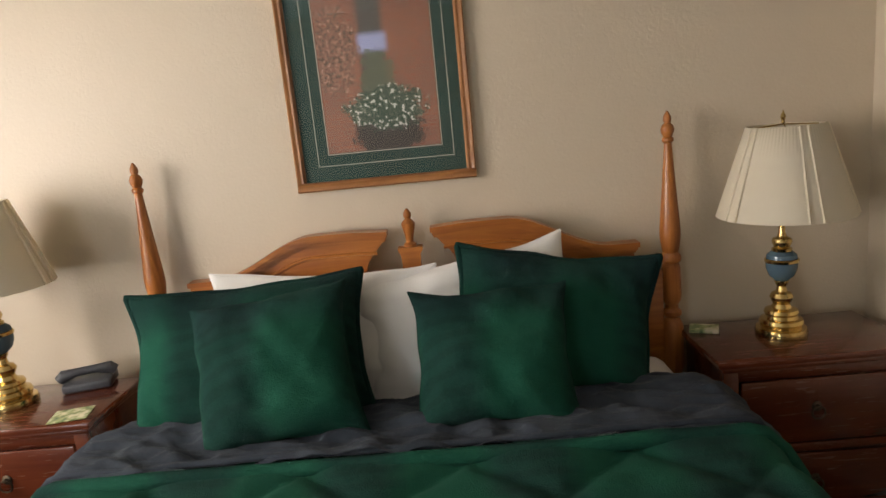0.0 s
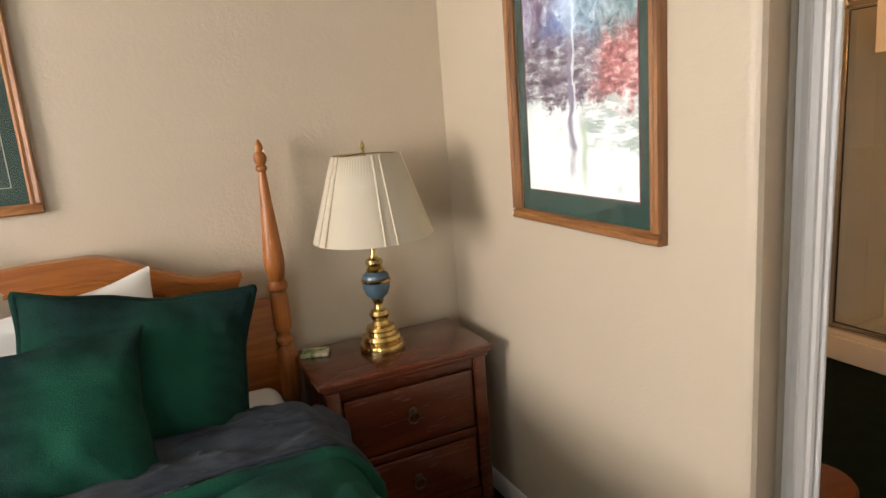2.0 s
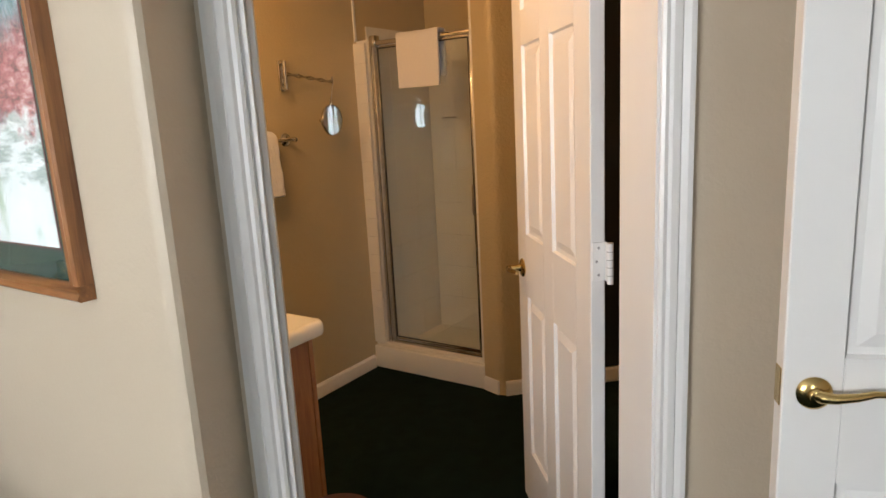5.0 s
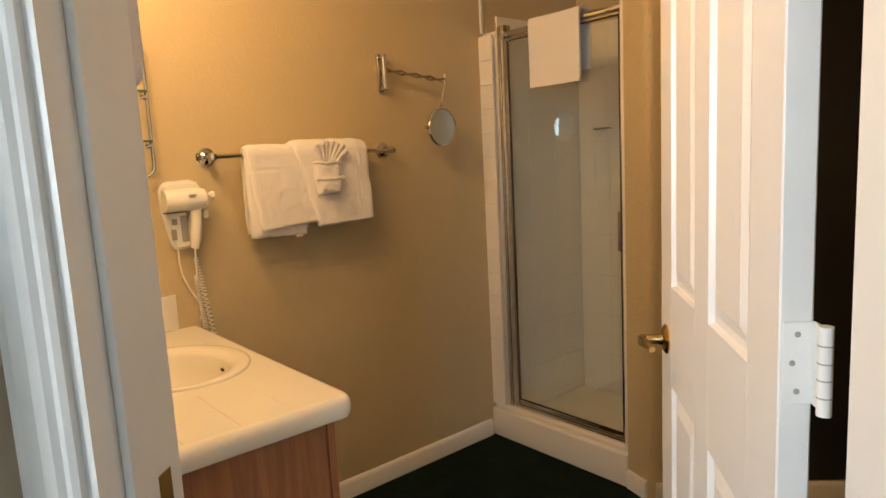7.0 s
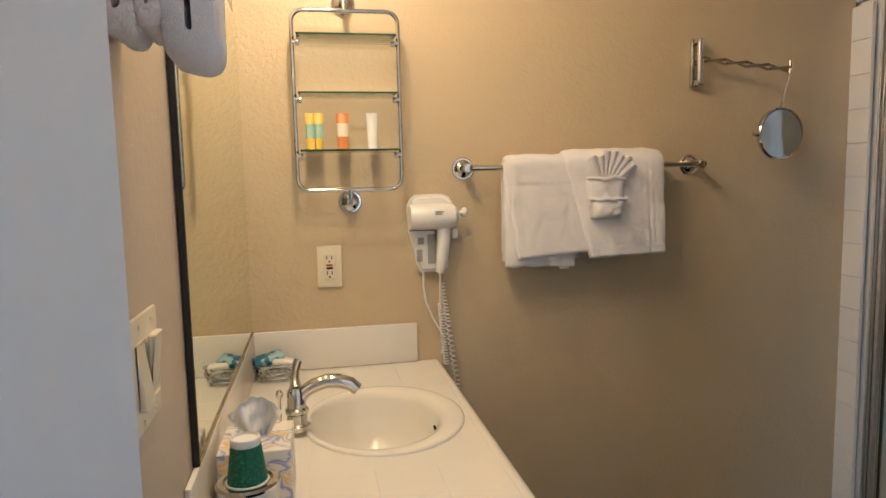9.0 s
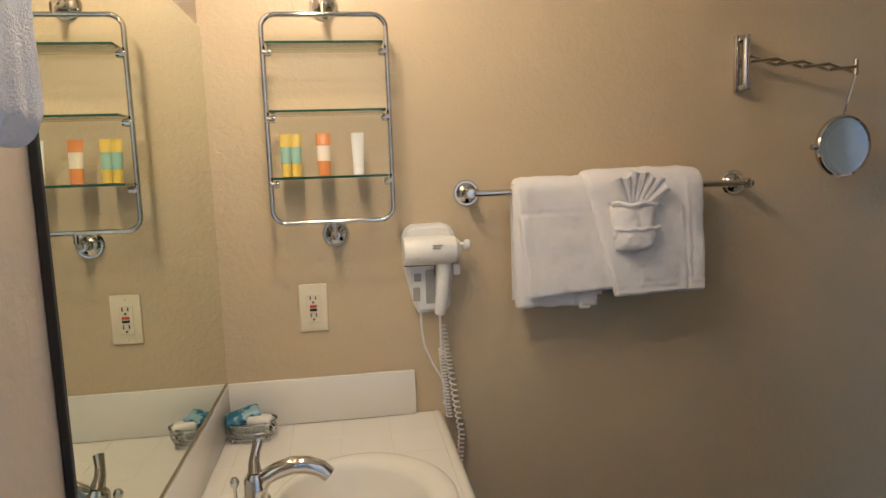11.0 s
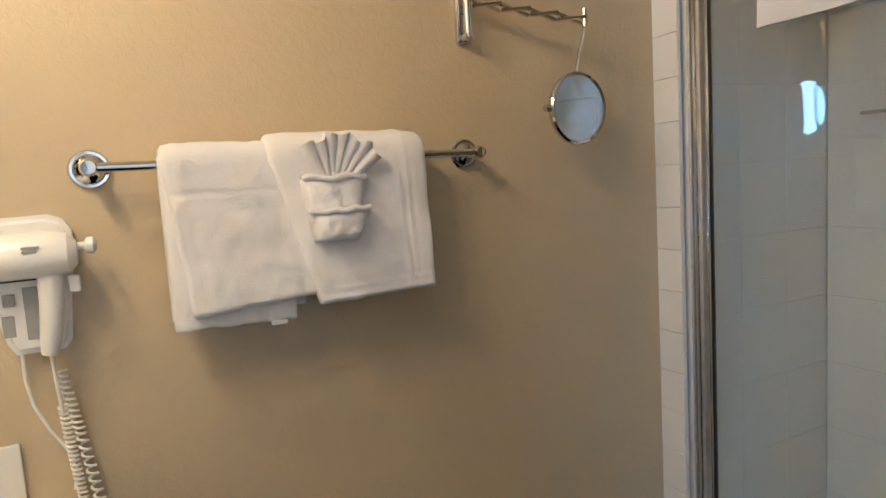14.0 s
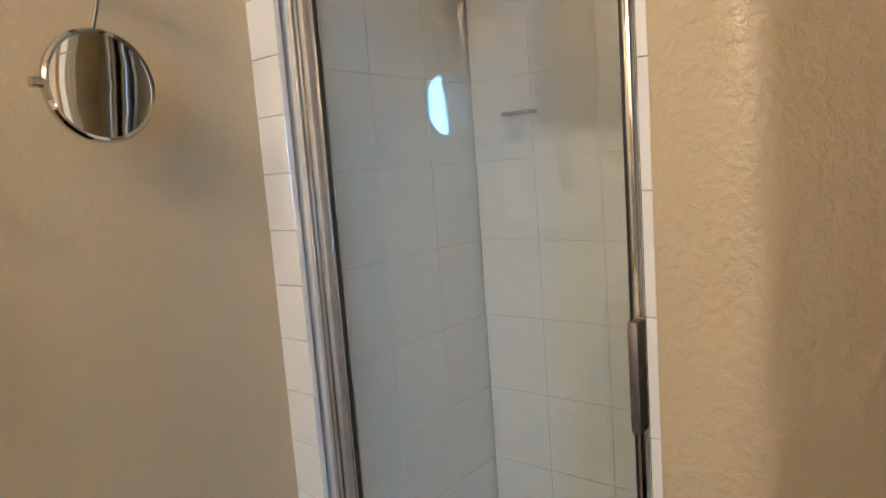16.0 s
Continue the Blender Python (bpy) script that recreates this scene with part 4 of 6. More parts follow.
# small things on the night stands
ph = thing("telephone", pose(-0.94, 2.17, 0.651, 0, 0, 14), "charcoal desk telephone with its handset down", "telephone")
bm = bmesh.new()
box(bm, (-0.075, -0.045, 0.0), (0.075, 0.060, 0.028), 0.008, 3)
for v in bm.verts:
    if v.co.z > 0.014:
        v.co.z += 0.012 * (v.co.y + 0.045) / 0.105
part("body", bm, DARK_PLASTIC, ph)
part("handset", T([(-0.085, -0.012, 0.040), (-0.070, -0.010, 0.052), (-0.03, -0.006, 0.058), (0.03, -0.004, 0.060), (0.070, 0.0, 0.056), (0.085, 0.002, 0.044)], [0.017, 0.021, 0.014, 0.014, 0.021, 0.017], 12), DARK_PLASTIC, ph)
k = Mat("leaflet_print", 0.4)
k.colour(k.ramp(k.noise(38, 3), [(0.35, (0.07, 0.14, 0.04)), (0.5, (0.35, 0.40, 0.18)), (0.62, (0.70, 0.66, 0.50))]))
LEAFLET = k.m
lf = thing("leaflet", pose(-0.875, 1.945, 0.651, 0, 0, 12), "glossy green and cream leaflet lying flat", "leaflet")
part("sheet", B((-0.055, -0.045, 0.0), (0.055, 0.045, 0.003), r=0.001, seg=1), LEAFLET, lf)
nb = thing("card_stack", pose(1.098, 2.185, 0.651, 0, 0, -22), "small stack of printed cards", "cards")
part("card_stack_body", B((-0.045, -0.032, 0.0), (0.045, 0.032, 0.010), r=0.0015, seg=1), LEAFLET, nb)
part("top_card", B((-0.043, -0.031, 0.0102), (0.044, 0.030, 0.0125), r=0.0008, seg=1), LEAFLET, nb)

# pictures


def picture(name, m, w, h, fw, depth, mats, art_rect, art, woods, label):
    """Built in a local plane: x across, z up, front towards -y."""
    p = thing(name, m, label, "picture")
    for a, b, mt in (((0, 0), (w, fw), woods[0]), ((0, h - fw), (w, h), woods[0]), ((0, fw), (fw, h - fw), woods[1]), ((w - fw, fw), (w, h - fw), woods[1])):
        horizontal = (b[0] - a[0]) > (b[1] - a[1])
        bm = bmesh.new()
        prof = [(0.0, 0.0), (0.0, -depth * 0.85), (0.15, -depth), (0.5, -depth * 0.86), (0.75, -depth * 0.92), (1.0, -depth * 0.55), (1.0, 0.0)]
        flip = (a[1] > h / 2) if horizontal else (a[0] > w / 2)
        ends = []
        for e in (0, 1):
            ring = []
            for q, y in prof:
                q2 = (1 - q) if flip else q
                if horizontal:
                    ring.append(bm.verts.new((a[0] if not e else b[0], y, a[1] + q2 * fw)))
                else:
                    ring.append(bm.verts.new((a[0] + q2 * fw, y, a[1] if not e else b[1])))
            ends.append(ring)
        nn = len(prof)
        for i in range(nn):
            bm.faces.new((ends[0][i], ends[0][(i + 1) % nn], ends[1][(i + 1) % nn], ends[1][i]))
        bm.faces.new(ends[0]), bm.faces.new(ends[1][::-1])
        part("frame_bar", bm, mt, p, sharp=0.3)
    part("mat_board", B((fw, -0.010, fw), (w - fw, -0.004, h - fw)), MAT_BOARD, p, "dark green mat board")
    for inset, mt in mats:
        x0, z0, x1, z1 = art_rect[0] - inset, art_rect[1] - inset, art_rect[2] + inset, art_rect[3] + inset
        t = 0.0025
        for lo, hi in (((x0, z0), (x1, z0 + t)), ((x0, z1 - t), (x1, z1)), ((x0, z0 + t), (x0 + t, z1 - t)), ((x1 - t, z0 + t), (x1, z1 - t))):
            part("mat_line", B((lo[0], -0.0112, lo[1]), (hi[0], -0.0101, hi[1])), mt, p)
    a = part("print", B((art_rect[0] - (art_rect[0] + art_rect[2]) / 2, -0.0116, 0), (art_rect[2] - (art_rect[0] + art_rect[2]) / 2, -0.0102, art_rect[3] - art_rect[1])), art, p)
    a.location = ((art_rect[0] + art_rect[2]) / 2, 0, art_rect[1])
    g = part("glazing", B((fw, -0.0158, fw), (w - fw, -0.0140, h - fw)), GLASS, p, "clear picture glass")
    g.visible_shadow = False
    return p


picture("flower_picture", pose(-0.188, NY - 0.001, 1.212), 0.592, 0.76, 0.030, 0.026, ((0.040, LINE), (0.004, LINE)), (0.117, 0.118, 0.486, 0.648), ART_1, (FRAME_WOOD_X, FRAME_WOOD), "framed print of a flower basket on a brick wall")
picture("watercolour_picture", pose(1.699, 1.815, 1.076, 0, 0, -90), 0.600, 0.86, 0.030, 0.034, ((0.004, MAROON),), (0.074, 0.092, 0.525, 0.765), ART_2, (FRAME_WOOD_X, FRAME_WOOD), "oak-framed loose watercolour of trees in a green mat")

# ---- bathroom things ----
van = thing("vanity_cabinet", (2.21, 1.875, 0), "honey oak bathroom vanity cabinet", "cabinet")
vo = Vector((-2.21, -1.875, 0))


def at(bm, o):
    bmesh.ops.translate(bm, verts=bm.verts[:], vec=o)
    return bm


VX, VY = 2.440, 1.446
part("end_panel", at(B((BX + 0.001, VY, 0.0), (VX - 0.020, VY + 0.018, 0.733), r=0.0015, seg=1), vo), OAK_V, van)
part("end_panel", at(B((BX + 0.001, NY - 0.019, 0.0), (VX - 0.020, NY - 0.001, 0.733), r=0.0015, seg=1), vo), OAK_V, van)
part("toe_kick", at(B((VX - 0.09, VY + 0.0185, 0.0), (VX - 0.075, NY - 0.0195, 0.10)), vo), OAK_V, van)
part("bottom_shelf", at(B((BX + 0.002, VY + 0.0185, 0.10), (VX - 0.0205, NY - 0.0195, 0.115)), vo), OAK_V, van)
for y0, y1 in ((VY - 0.002, VY + 0.040), (1.86, 1.90), (NY - 0.04, NY - 0.001)):
    part("face_stile", at(B((VX - 0.0198, y0, 0.10), (VX, y1, 0.733), r=0.002, seg=1), vo), OAK_V, van)
for z0, z1 in ((0.101, 0.140), (0.70, 0.732)):
    for y0, y1 in ((VY + 0.0405, 1.8595), (1.9005, NY - 0.0405)):
        part("face_rail", at(B((VX - 0.0196, y0, z0), (VX - 0.001, y1, z1)), vo), OAK_V, van)
for y0, y1 in ((VY + 0.03, 1.872), (1.888, NY - 0.03)):
    dr = part("cabinet_door", at(B((VX + 0.0005, y0, 0.128), (VX + 0.018, y1, 0.712), r=0.004), vo), OAK_V, van)
    part("raised_panel", at(B((VX + 0.0182, y0 + 0.06, 0.19), (VX + 0.024, y1 - 0.06, 0.65), r=0.005), vo), OAK_V, dr)

# tiled counter with a round nosed edge
CZ, CX1, CY0 = 0.780, 2.478, 1.409
SX, SY, SRX, SRY = 2.278, 1.905, 0.166, 0.196
counter = thing("countertop", (2.21, 1.875, 0.735), "white tiled vanity counter with side splash", "counter")
ko = Vector((-2.21, -1.875, -0.735))
SX0, SX1 = SX - SRX - 0.012, SX + SRX + 0.012


def counter_cells(bm, z0, z1, gx, gy):
    """Flat cells that leave the basin's oval free."""
    for x0, x1 in zip(gx, gx[1:]):
        for y0, y1 in zip(gy, gy[1:]):
            cx, cy = (x0 + x1) / 2, (y0 + y1) / 2
            if ((cx - SX) / (SRX * 0.93)) ** 2 + ((cy - SY) / (SRY * 0.93)) ** 2 > 1:
                bm.faces.new([bm.verts.new((a, b, z1)) for a, b in ((x0, y0), (x1, y0), (x1, y1), (x0, y1))])
    bmesh.ops.remove_doubles(bm, verts=bm.verts[:], dist=1e-5)
    return bm


NT = 0.026
bed_bm = counter_cells(bmesh.new(), 0, CZ - 0.0009, np.linspace(BX + 0.001, CX1 - 0.02, 40), np.linspace(CY0 + 0.02, NY - 0.001, 60))
part("grout_bed", at(bed_bm, ko), GROUT, counter)
bm = bmesh.new()
edge_prof = [(0.0, CZ), (0.010, CZ + 0.001), (0.018, CZ - 0.002), (0.024, CZ - 0.010), (0.026, CZ - 0.020), (0.026, CZ - 0.034), (0.022, CZ - 0.044), (0.012, CZ - 0.0465), (0.0, CZ - 0.0465)]
path = [Vector((CX1 - NT, NY - 0.001, 0))] + [Vector((CX1 - NT - 0.010 + 0.010 * math.cos(a), CY0 + NT + 0.010 - 0.010 * math.sin(a), 0)) for a in [radians(q) for q in (0, 22, 45, 68, 90)]] + [Vector((BX + 0.001, CY0 + NT, 0))]
nrm = [Vector((1, 0, 0))] + [Vector((math.cos(radians(q)), -math.sin(radians(q)), 0)) for q in (0, 22, 45, 68, 90)] + [Vector((0, -1, 0))]
rings = [[bm.verts.new(p + n_ * q + Vector((0, 0, z))) for q, z in edge_prof] for p, n_ in zip(path, nrm)]
for a, b in zip(rings, rings[1:]):
    for i in range(len(edge_prof)):
        j = (i + 1) % len(edge_prof)
        bm.faces.new((a[i], a[j], b[j], b[i]))
bm.faces.new(rings[0]), bm.faces.new(rings[-1][::-1])
part("bullnose_edge", at(bm, ko), CERAMIC, counter, "rounded white edge", 0.9)
TS = 0.108
ys = [NY - 0.001 - TS * i for i in range(8)] + [CY0 + NT]
xs = [CX1 - NT - TS * i for i in range(5)]
xs = [x for x in xs if x > BX + 0.02] + [BX + 0.001]
for xa, xb in zip(xs, xs[1:]):
    for ya, yb in zip(ys, ys[1:]):
        g = 0.0002
        x0, x1, y0, y1 = xb + g, xa - g, yb + g, ya - g
        cut = min(((x - SX) / (SRX * 0.93)) ** 2 + ((y - SY) / (SRY * 0.93)) ** 2 for x in (x0, x1, min(max(SX, x0), x1)) for y in (y0, y1, min(max(SY, y0), y1))) < 1
        bm = bmesh.new()
        if not cut:
            box(bm, (x0, y0, CZ - 0.0019), (x1, y1, CZ), 0.0003, 1)
        else:
            counter_cells(bm, 0, CZ - 0.0002, np.linspace(x0, x1, 13), np.linspace(y0, y1, 13))
        if bm.verts:
            part("tile", at(bm, ko), TILE, counter)
        else:
            bm.free()
part("back_splash", at(B((BX + 0.001, NY - 0.0125, CZ + 0.001), (2.412, NY - 0.001, CZ + 0.108), r=0.003), ko), TILE, counter)
part("side_splash", at(B((BX + 0.001, CY0 + NT, CZ + 0.001), (BX + 0.0105, NY - 0.014, CZ + 0.106), r=0.003), ko), TILE, counter)

# basin
basin = thing("wash_basin", (SX, SY, CZ), "oval white ceramic drop-in wash basin", "basin")
bm = bmesh.new()
prof = [(1.0, -0.001), (1.0, 0.003), (0.98, 0.006), (0.94, 0.007), (0.88, 0.006), (0.83, 0.001), (0.80, -0.012), (0.76, -0.045), (0.68, -0.085), (0.54, -0.115), (0.35, -0.130), (0.14, -0.136), (0.14, -0.150), (0.36, -0.145), (0.58, -0.130), (0.74, -0.095), (0.83, -0.045), (0.86, -0.003)]
seg = 56
rings = []
for s, z in prof:
    sh = -0.020 * min(1.0, (1 - s) / 0.2)
    rings.append([bm.verts.new((sh + s * SRX * math.cos(2 * math.pi * i / seg), s * SRY * math.sin(2 * math.pi * i / seg), z)) for i in range(seg)])
for a, b in zip(rings, rings[1:] + rings[:1]):
    for i in range(seg):
        bm.faces.new((a[i], a[(i + 1) % seg], b[(i + 1) % seg], b[i]))
part("bowl", bm, CERAMIC, basin, sharp=1.2)
part("drain", L([(0.001, -0.139), (0.020, -0.139), (0.024, -0.136), (0.020, -0.133), (0.008, -0.130), (0.001, -0.129)], (-0.020, 0, 0), 20), CHROME, basin)
# no hole is cut: a black block paints its shaded inside
part("overflow_hole", B((0.104, -0.008, -0.036), (0.110, 0.008, -0.030), r=0.002), HOLLOW_DARK, basin)

# faucet
FX, FY = 2.103, 1.862
fc = thing("faucet", (FX, FY, CZ + 0.0105), "polished chrome gooseneck basin faucet", "faucet")
part("body", L([(0.001, 0.0), (0.026, 0.0), (0.026, 0.008), (0.021, 0.012), (0.020, 0.030), (0.023, 0.034), (0.023, 0.040), (0.019, 0.044), (0.018, 0.075), (0.012, 0.084), (0.001, 0.086)], seg=28), CHROME, fc)
part("spout", T([(0.0, 0, 0.048), (0.016, 0.000, 0.074), (0.036, 0.0, 0.084), (0.060, 0.0, 0.091), (0.084, -0.002, 0.090), (0.106, -0.003, 0.082), (0.119, -0.004, 0.070)], [0.013, 0.014, 0.0145, 0.0145, 0.0145, 0.014, 0.0125], 16), CHROME, fc)
part("handle", T([(0.0, 0.0, 0.080), (-0.002, 0.012, 0.098), (0.0, 0.020, 0.110), (0.005, 0.030, 0.126)], [0.012, 0.009, 0.008, 0.009], 12), CHROME, fc)
part("lift_rod", L([(0.001, 0.0), (0.003, 0.001), (0.003, 0.062), (0.007, 0.068), (0.008, 0.074), (0.005, 0.080), (0.001, 0.082)], (-0.032, -0.004, 0.0), 12), CHROME, fc)

# soap dish
sd = thing("soap_dish", (2.040, 2.235, CZ + 0.001), "oval wire soap dish holding wrapped soaps", "soap dish")


def oval(rx, ry, z, n=40):
    return [(rx * math.cos(2 * math.pi * i / n), ry * math.sin(2 * math.pi * i / n), z) for i in range(n)]


for z, s in ((0.010, 0.86), (0.022, 0.92), (0.042, 1.0)):
    part("wire_ring", T(oval(0.056 * s, 0.036 * s, z), 0.0018, 6, True), CHROME, sd)
for i in range(10):
    a = 2 * math.pi * i / 10
    cx, cy = 0.053 * math.cos(a), 0.0335 * math.sin(a)
    part("scroll", T([(cx + 0.009 * math.cos(b) * -math.sin(a), cy + 0.009 * math.cos(b) * math.cos(a) * 0.7, 0.026 + 0.010 * math.sin(b)) for b in [2 * math.pi * j / 12 for j in range(12)]], 0.0013, 5, True), CHROME, sd)
for a in (0.6, 2.5, 3.8, 5.6):
    part("foot", L([(0.001, 0.0), (0.004, 0.001), (0.004, 0.006), (0.0015, 0.011)], (0.048 * math.cos(a), 0.031 * math.sin(a), 0), 8), CHROME, sd)
bm = bmesh.new()
lathe(bm, [(0.001, 0.016), (0.045, 0.018), (0.054, 0.040), (0.057, 0.046), (0.052, 0.041), (0.043, 0.022), (0.001, 0.020)], seg=32)
for v in bm.verts:
    v.co.y *= 0.64
part("glass_liner", bm, GLASS, sd)
k = Mat("blue_wrapper", 0.25)
k.colour(k.mix(k.ramp(k.noise(45, 3), [(0.48, (0, 0, 0)), (0.55, (1, 1, 1))]), (0.03, 0.13, 0.24), (0.30, 0.45, 0.55)))
so = thing("wrapped_soap", pose(2.022, 2.238, CZ + 0.056, 8, -12, 15), "small soap in a crinkled blue wrapper", "soap")
bm = bmesh.new()
grid_mesh(bm, lambda u, v: Vector(((u - 0.5) * 0.075, (v - 0.5) * 0.046, 0.010 * (max(0, 1 - (2 * u - 1) ** 4) * max(0, 1 - (2 * v - 1) ** 4)) ** 0.5 + 0.002 * math.sin(u * 40) * (abs(2 * u - 1) > 0.8))), 20, 12)
ret = bmesh.ops.extrude_face_region(bm, geom=bm.faces[:])
for v in [g for g in ret["geom"] if isinstance(g, bmesh.types.BMVert)]:
    v.co.z = -0.012 if v.co.z > 0.003 else -0.002
part("wrapper", bm, k.m, so, sharp=0.9)
s2 = thing("white_soap", pose(2.060, 2.228, CZ + 0.046, 0, 5, -10), "small white soap bar", "soap")
part("bar", B((-0.026, -0.018, -0.010), (0.026, 0.018, 0.010), r=0.008, seg=3), CERAMIC, s2)

# tissue box
k = Mat("tissue_box_print", 0.45)
n1 = k.ramp(k.noise(30, 2, 0.4, None, 1.0), [(0.44, (0.78, 0.74, 0.66)), (0.50, (0.25, 0.29, 0.58)), (0.56, (0.78, 0.75, 0.70)), (0.62, (0.75, 0.50, 0.10)), (0.68, (0.80, 0.76, 0.70))])
k.colour(n1)
tb = thing("tissue_box", (2.052, 1.610, CZ + 0.001), "tissue box with a blue and yellow pattern", "tissue box")
part("carton", B((-0.053, -0.060, 0.0), (0.053, 0.060, 0.098), r=0.0015, seg=1), k.m, tb)


def tissue_fn(u, v):
    a = (u - 0.5) * 2
    z = 0.098 + v * (0.062 - 0.022 * a * a + 0.010 * ripple(a, 0, 3, 2.0))
    return Vector((a * (0.016 + 0.024 * v), 0.014 * math.sin(a * 3.2 + v) * (1 - 0.4 * v) + 0.012 * ripple(a, v, 3, 6.0), z))


bm = grid_mesh(bmesh.new(), tissue_fn, 28, 14)
ti = part("tissue", bm, LINEN, tb, "white tissue pulled up", 1.4)
ti.modifiers.new("thickness", "SOLIDIFY").thickness = 0.0008

# cup in its holder
ch = thing("cup_canister", (2.052, 1.462, CZ + 0.001), "white canister with a chrome rim", "canister")
part("canister", L([(0.001, 0.0), (0.037, 0.0), (0.039, 0.004), (0.039, 0.090), (0.001, 0.091)], seg=32), CERAMIC, ch)
part("rim", L([(0.001, 0.0912), (0.041, 0.0912), (0.042, 0.095), (0.039, 0.098), (0.033, 0.098), (0.032, 0.0935), (0.001, 0.093)], seg=32), CHROME, ch)
k = Mat("green_cup_print", 0.5)
k.colour(k.ramp(k.noise(260, 3), [(0.40, (0.010, 0.095, 0.050)), (0.60, (0.020, 0.15, 0.080)), (0.72, (0.08, 0.27, 0.16))]))
cu = thing("paper_cup", (2.052, 1.462, CZ + 0.0945), "green patterned paper cup upside down", "cup")
part("cup_wall", L([(0.0265, 0.003), (0.0200, 0.053), (0.0190, 0.053), (0.0255, 0.003)], seg=32), k.m, cu)
part("cup_lip", T(oval(0.0270, 0.0270, 0.003), 0.0017, 8, True), PLASTIC, cu)
part("cup_base", L([(0.001, 0.0532), (0.0192, 0.0532), (0.0202, 0.057), (0.0190, 0.063), (0.017, 0.064), (0.0165, 0.060), (0.001, 0.060)], seg=32), PLASTIC, cu)

# wall mirror
wm = thing("wall_mirror", (BX, 1.89, CZ + 0.11), "frameless wall mirror with a dark edge strip", "mirror")
MH = 0.785
part("mirror_glass", B((0.001, -0.383, 0.0), (0.006, 0.418, MH)), WALL_MIRROR, wm)
part("edge_strip", B((0.001, -0.391, -0.004), (0.010, -0.3835, MH), r=0.001, seg=1), BLACK, wm)
part("bottom_channel", B((0.0012, -0.383, -0.004), (0.0095, 0.418, -0.0005)), CHROME, wm)

# vanity light bar above the mirror
vl = thing("vanity_light", (BX, 1.62, 2.17), "three-bulb chrome vanity light above the mirror", "light")
part("back_plate", B((0.001, -0.32, -0.04), (0.022, 0.32, 0.06), r=0.006), CHROME, vl)
for yy in LAMP_Y:
    y = yy - 1.62
    part("arm", T([(0.02, y, 0.02), (0.11, y, 0.045), (0.200, y, 0.035), (0.214, y, 0.0)], 0.008, 10), CHROME, vl)
    bm = bmesh.new()
    lathe(bm, [(0.018, 0.012), (0.030, 0.004), (0.046, -0.045), (0.062, -0.095), (0.060, -0.095), (0.044, -0.044), (0.028, 0.0), (0.018, 0.008)], (0.214, y, 0.0), 28)
    part("shade", bm, SHADE, vl, "frosted bell shade")

# folded towels beside the doorway
ht = thing("hanging_towels", (BX, 1.275, 1.388), "white bath towels folded over a wall bar", "towels")


def towel_fold(x0, x1, z_bot, y0, y1, sheet, h):
    """A towel hung in a U, rounded below; its length runs along the wall."""
    bm = bmesh.new()
    ro = (x1 - x0) / 2
    ri = max(ro - sheet, 0.0015)
    cx = (x0 + x1) / 2
    turn = [math.pi + math.pi * i / 12 for i in range(13)]
    steps = [1, 0.8, 0.6, 0.4, 0.2]
    outer = [(cx - ro, ro + (h - ro) * q) for q in steps] + [(cx + ro * math.cos(a), ro + ro * math.sin(a)) for a in turn] + [(cx + ro, ro + (h - ro) * q) for q in steps[::-1]]
    inner = [(cx + ri, ro + (h - ro) * q) for q in steps] + [(cx + ri * math.cos(a), ro + ri * math.sin(a)) for a in turn[::-1]] + [(cx - ri, ro + (h - ro) * q) for q in steps[::-1]]
    prof = outer + inner
    n = 16
    rows = []
    for j in range(n + 1):
        q = 2 * j / n - 1
        sc = 1 - 0.25 * abs(q) ** 6
        y = (y0 + y1) / 2 + q * (y1 - y0) / 2
        rows.append([bm.verts.new((cx + (x - cx) * (1 + 0.10 * ripple(z * 3, q, 3, x0 * 50)) + 0.004 * ripple(z, q, 9, x0), y, z_bot + (1 - sc) * 0.05 + z + 0.006 * ripple(x * 30, q, 2, x0 * 30))) for x, z in prof])
    m_ = len(prof)
    for a, b in zip(rows, rows[1:]):
        for i in range(m_):
            bm.faces.new((a[i], a[(i + 1) % m_], b[(i + 1) % m_], b[i]))
    for row in (rows[0], rows[-1]):
        for i in range(len(outer) - 1):
            bm.faces.new((row[i], row[i + 1], row[m_ - 2 - i], row[m_ - 1 - i]))
    return bm


for x0, x1, zb, y0, y1, sheet in ((0.003, 0.032, 0.012, -0.050, 0.030, 0.011), (0.032, 0.053, 0.018, -0.050, 0.030, 0.0095), (0.052, 0.098, -0.012, -0.045, 0.038, 0.020)):
    part("towel", towel_fold(x0, x1, zb, y0, y1, sheet, 0.36), TERRY, ht, sharp=1.2)
part("towel_bar", T([(0.055, -0.085, 0.375), (0.055, 0.085, 0.375)], 0.007), CHROME, ht)
for y in (-0.078, 0.078):
    part("bar_post", T([(0.001, y, 0.375), (0.055, y, 0.375)], 0.009), CHROME, ht)

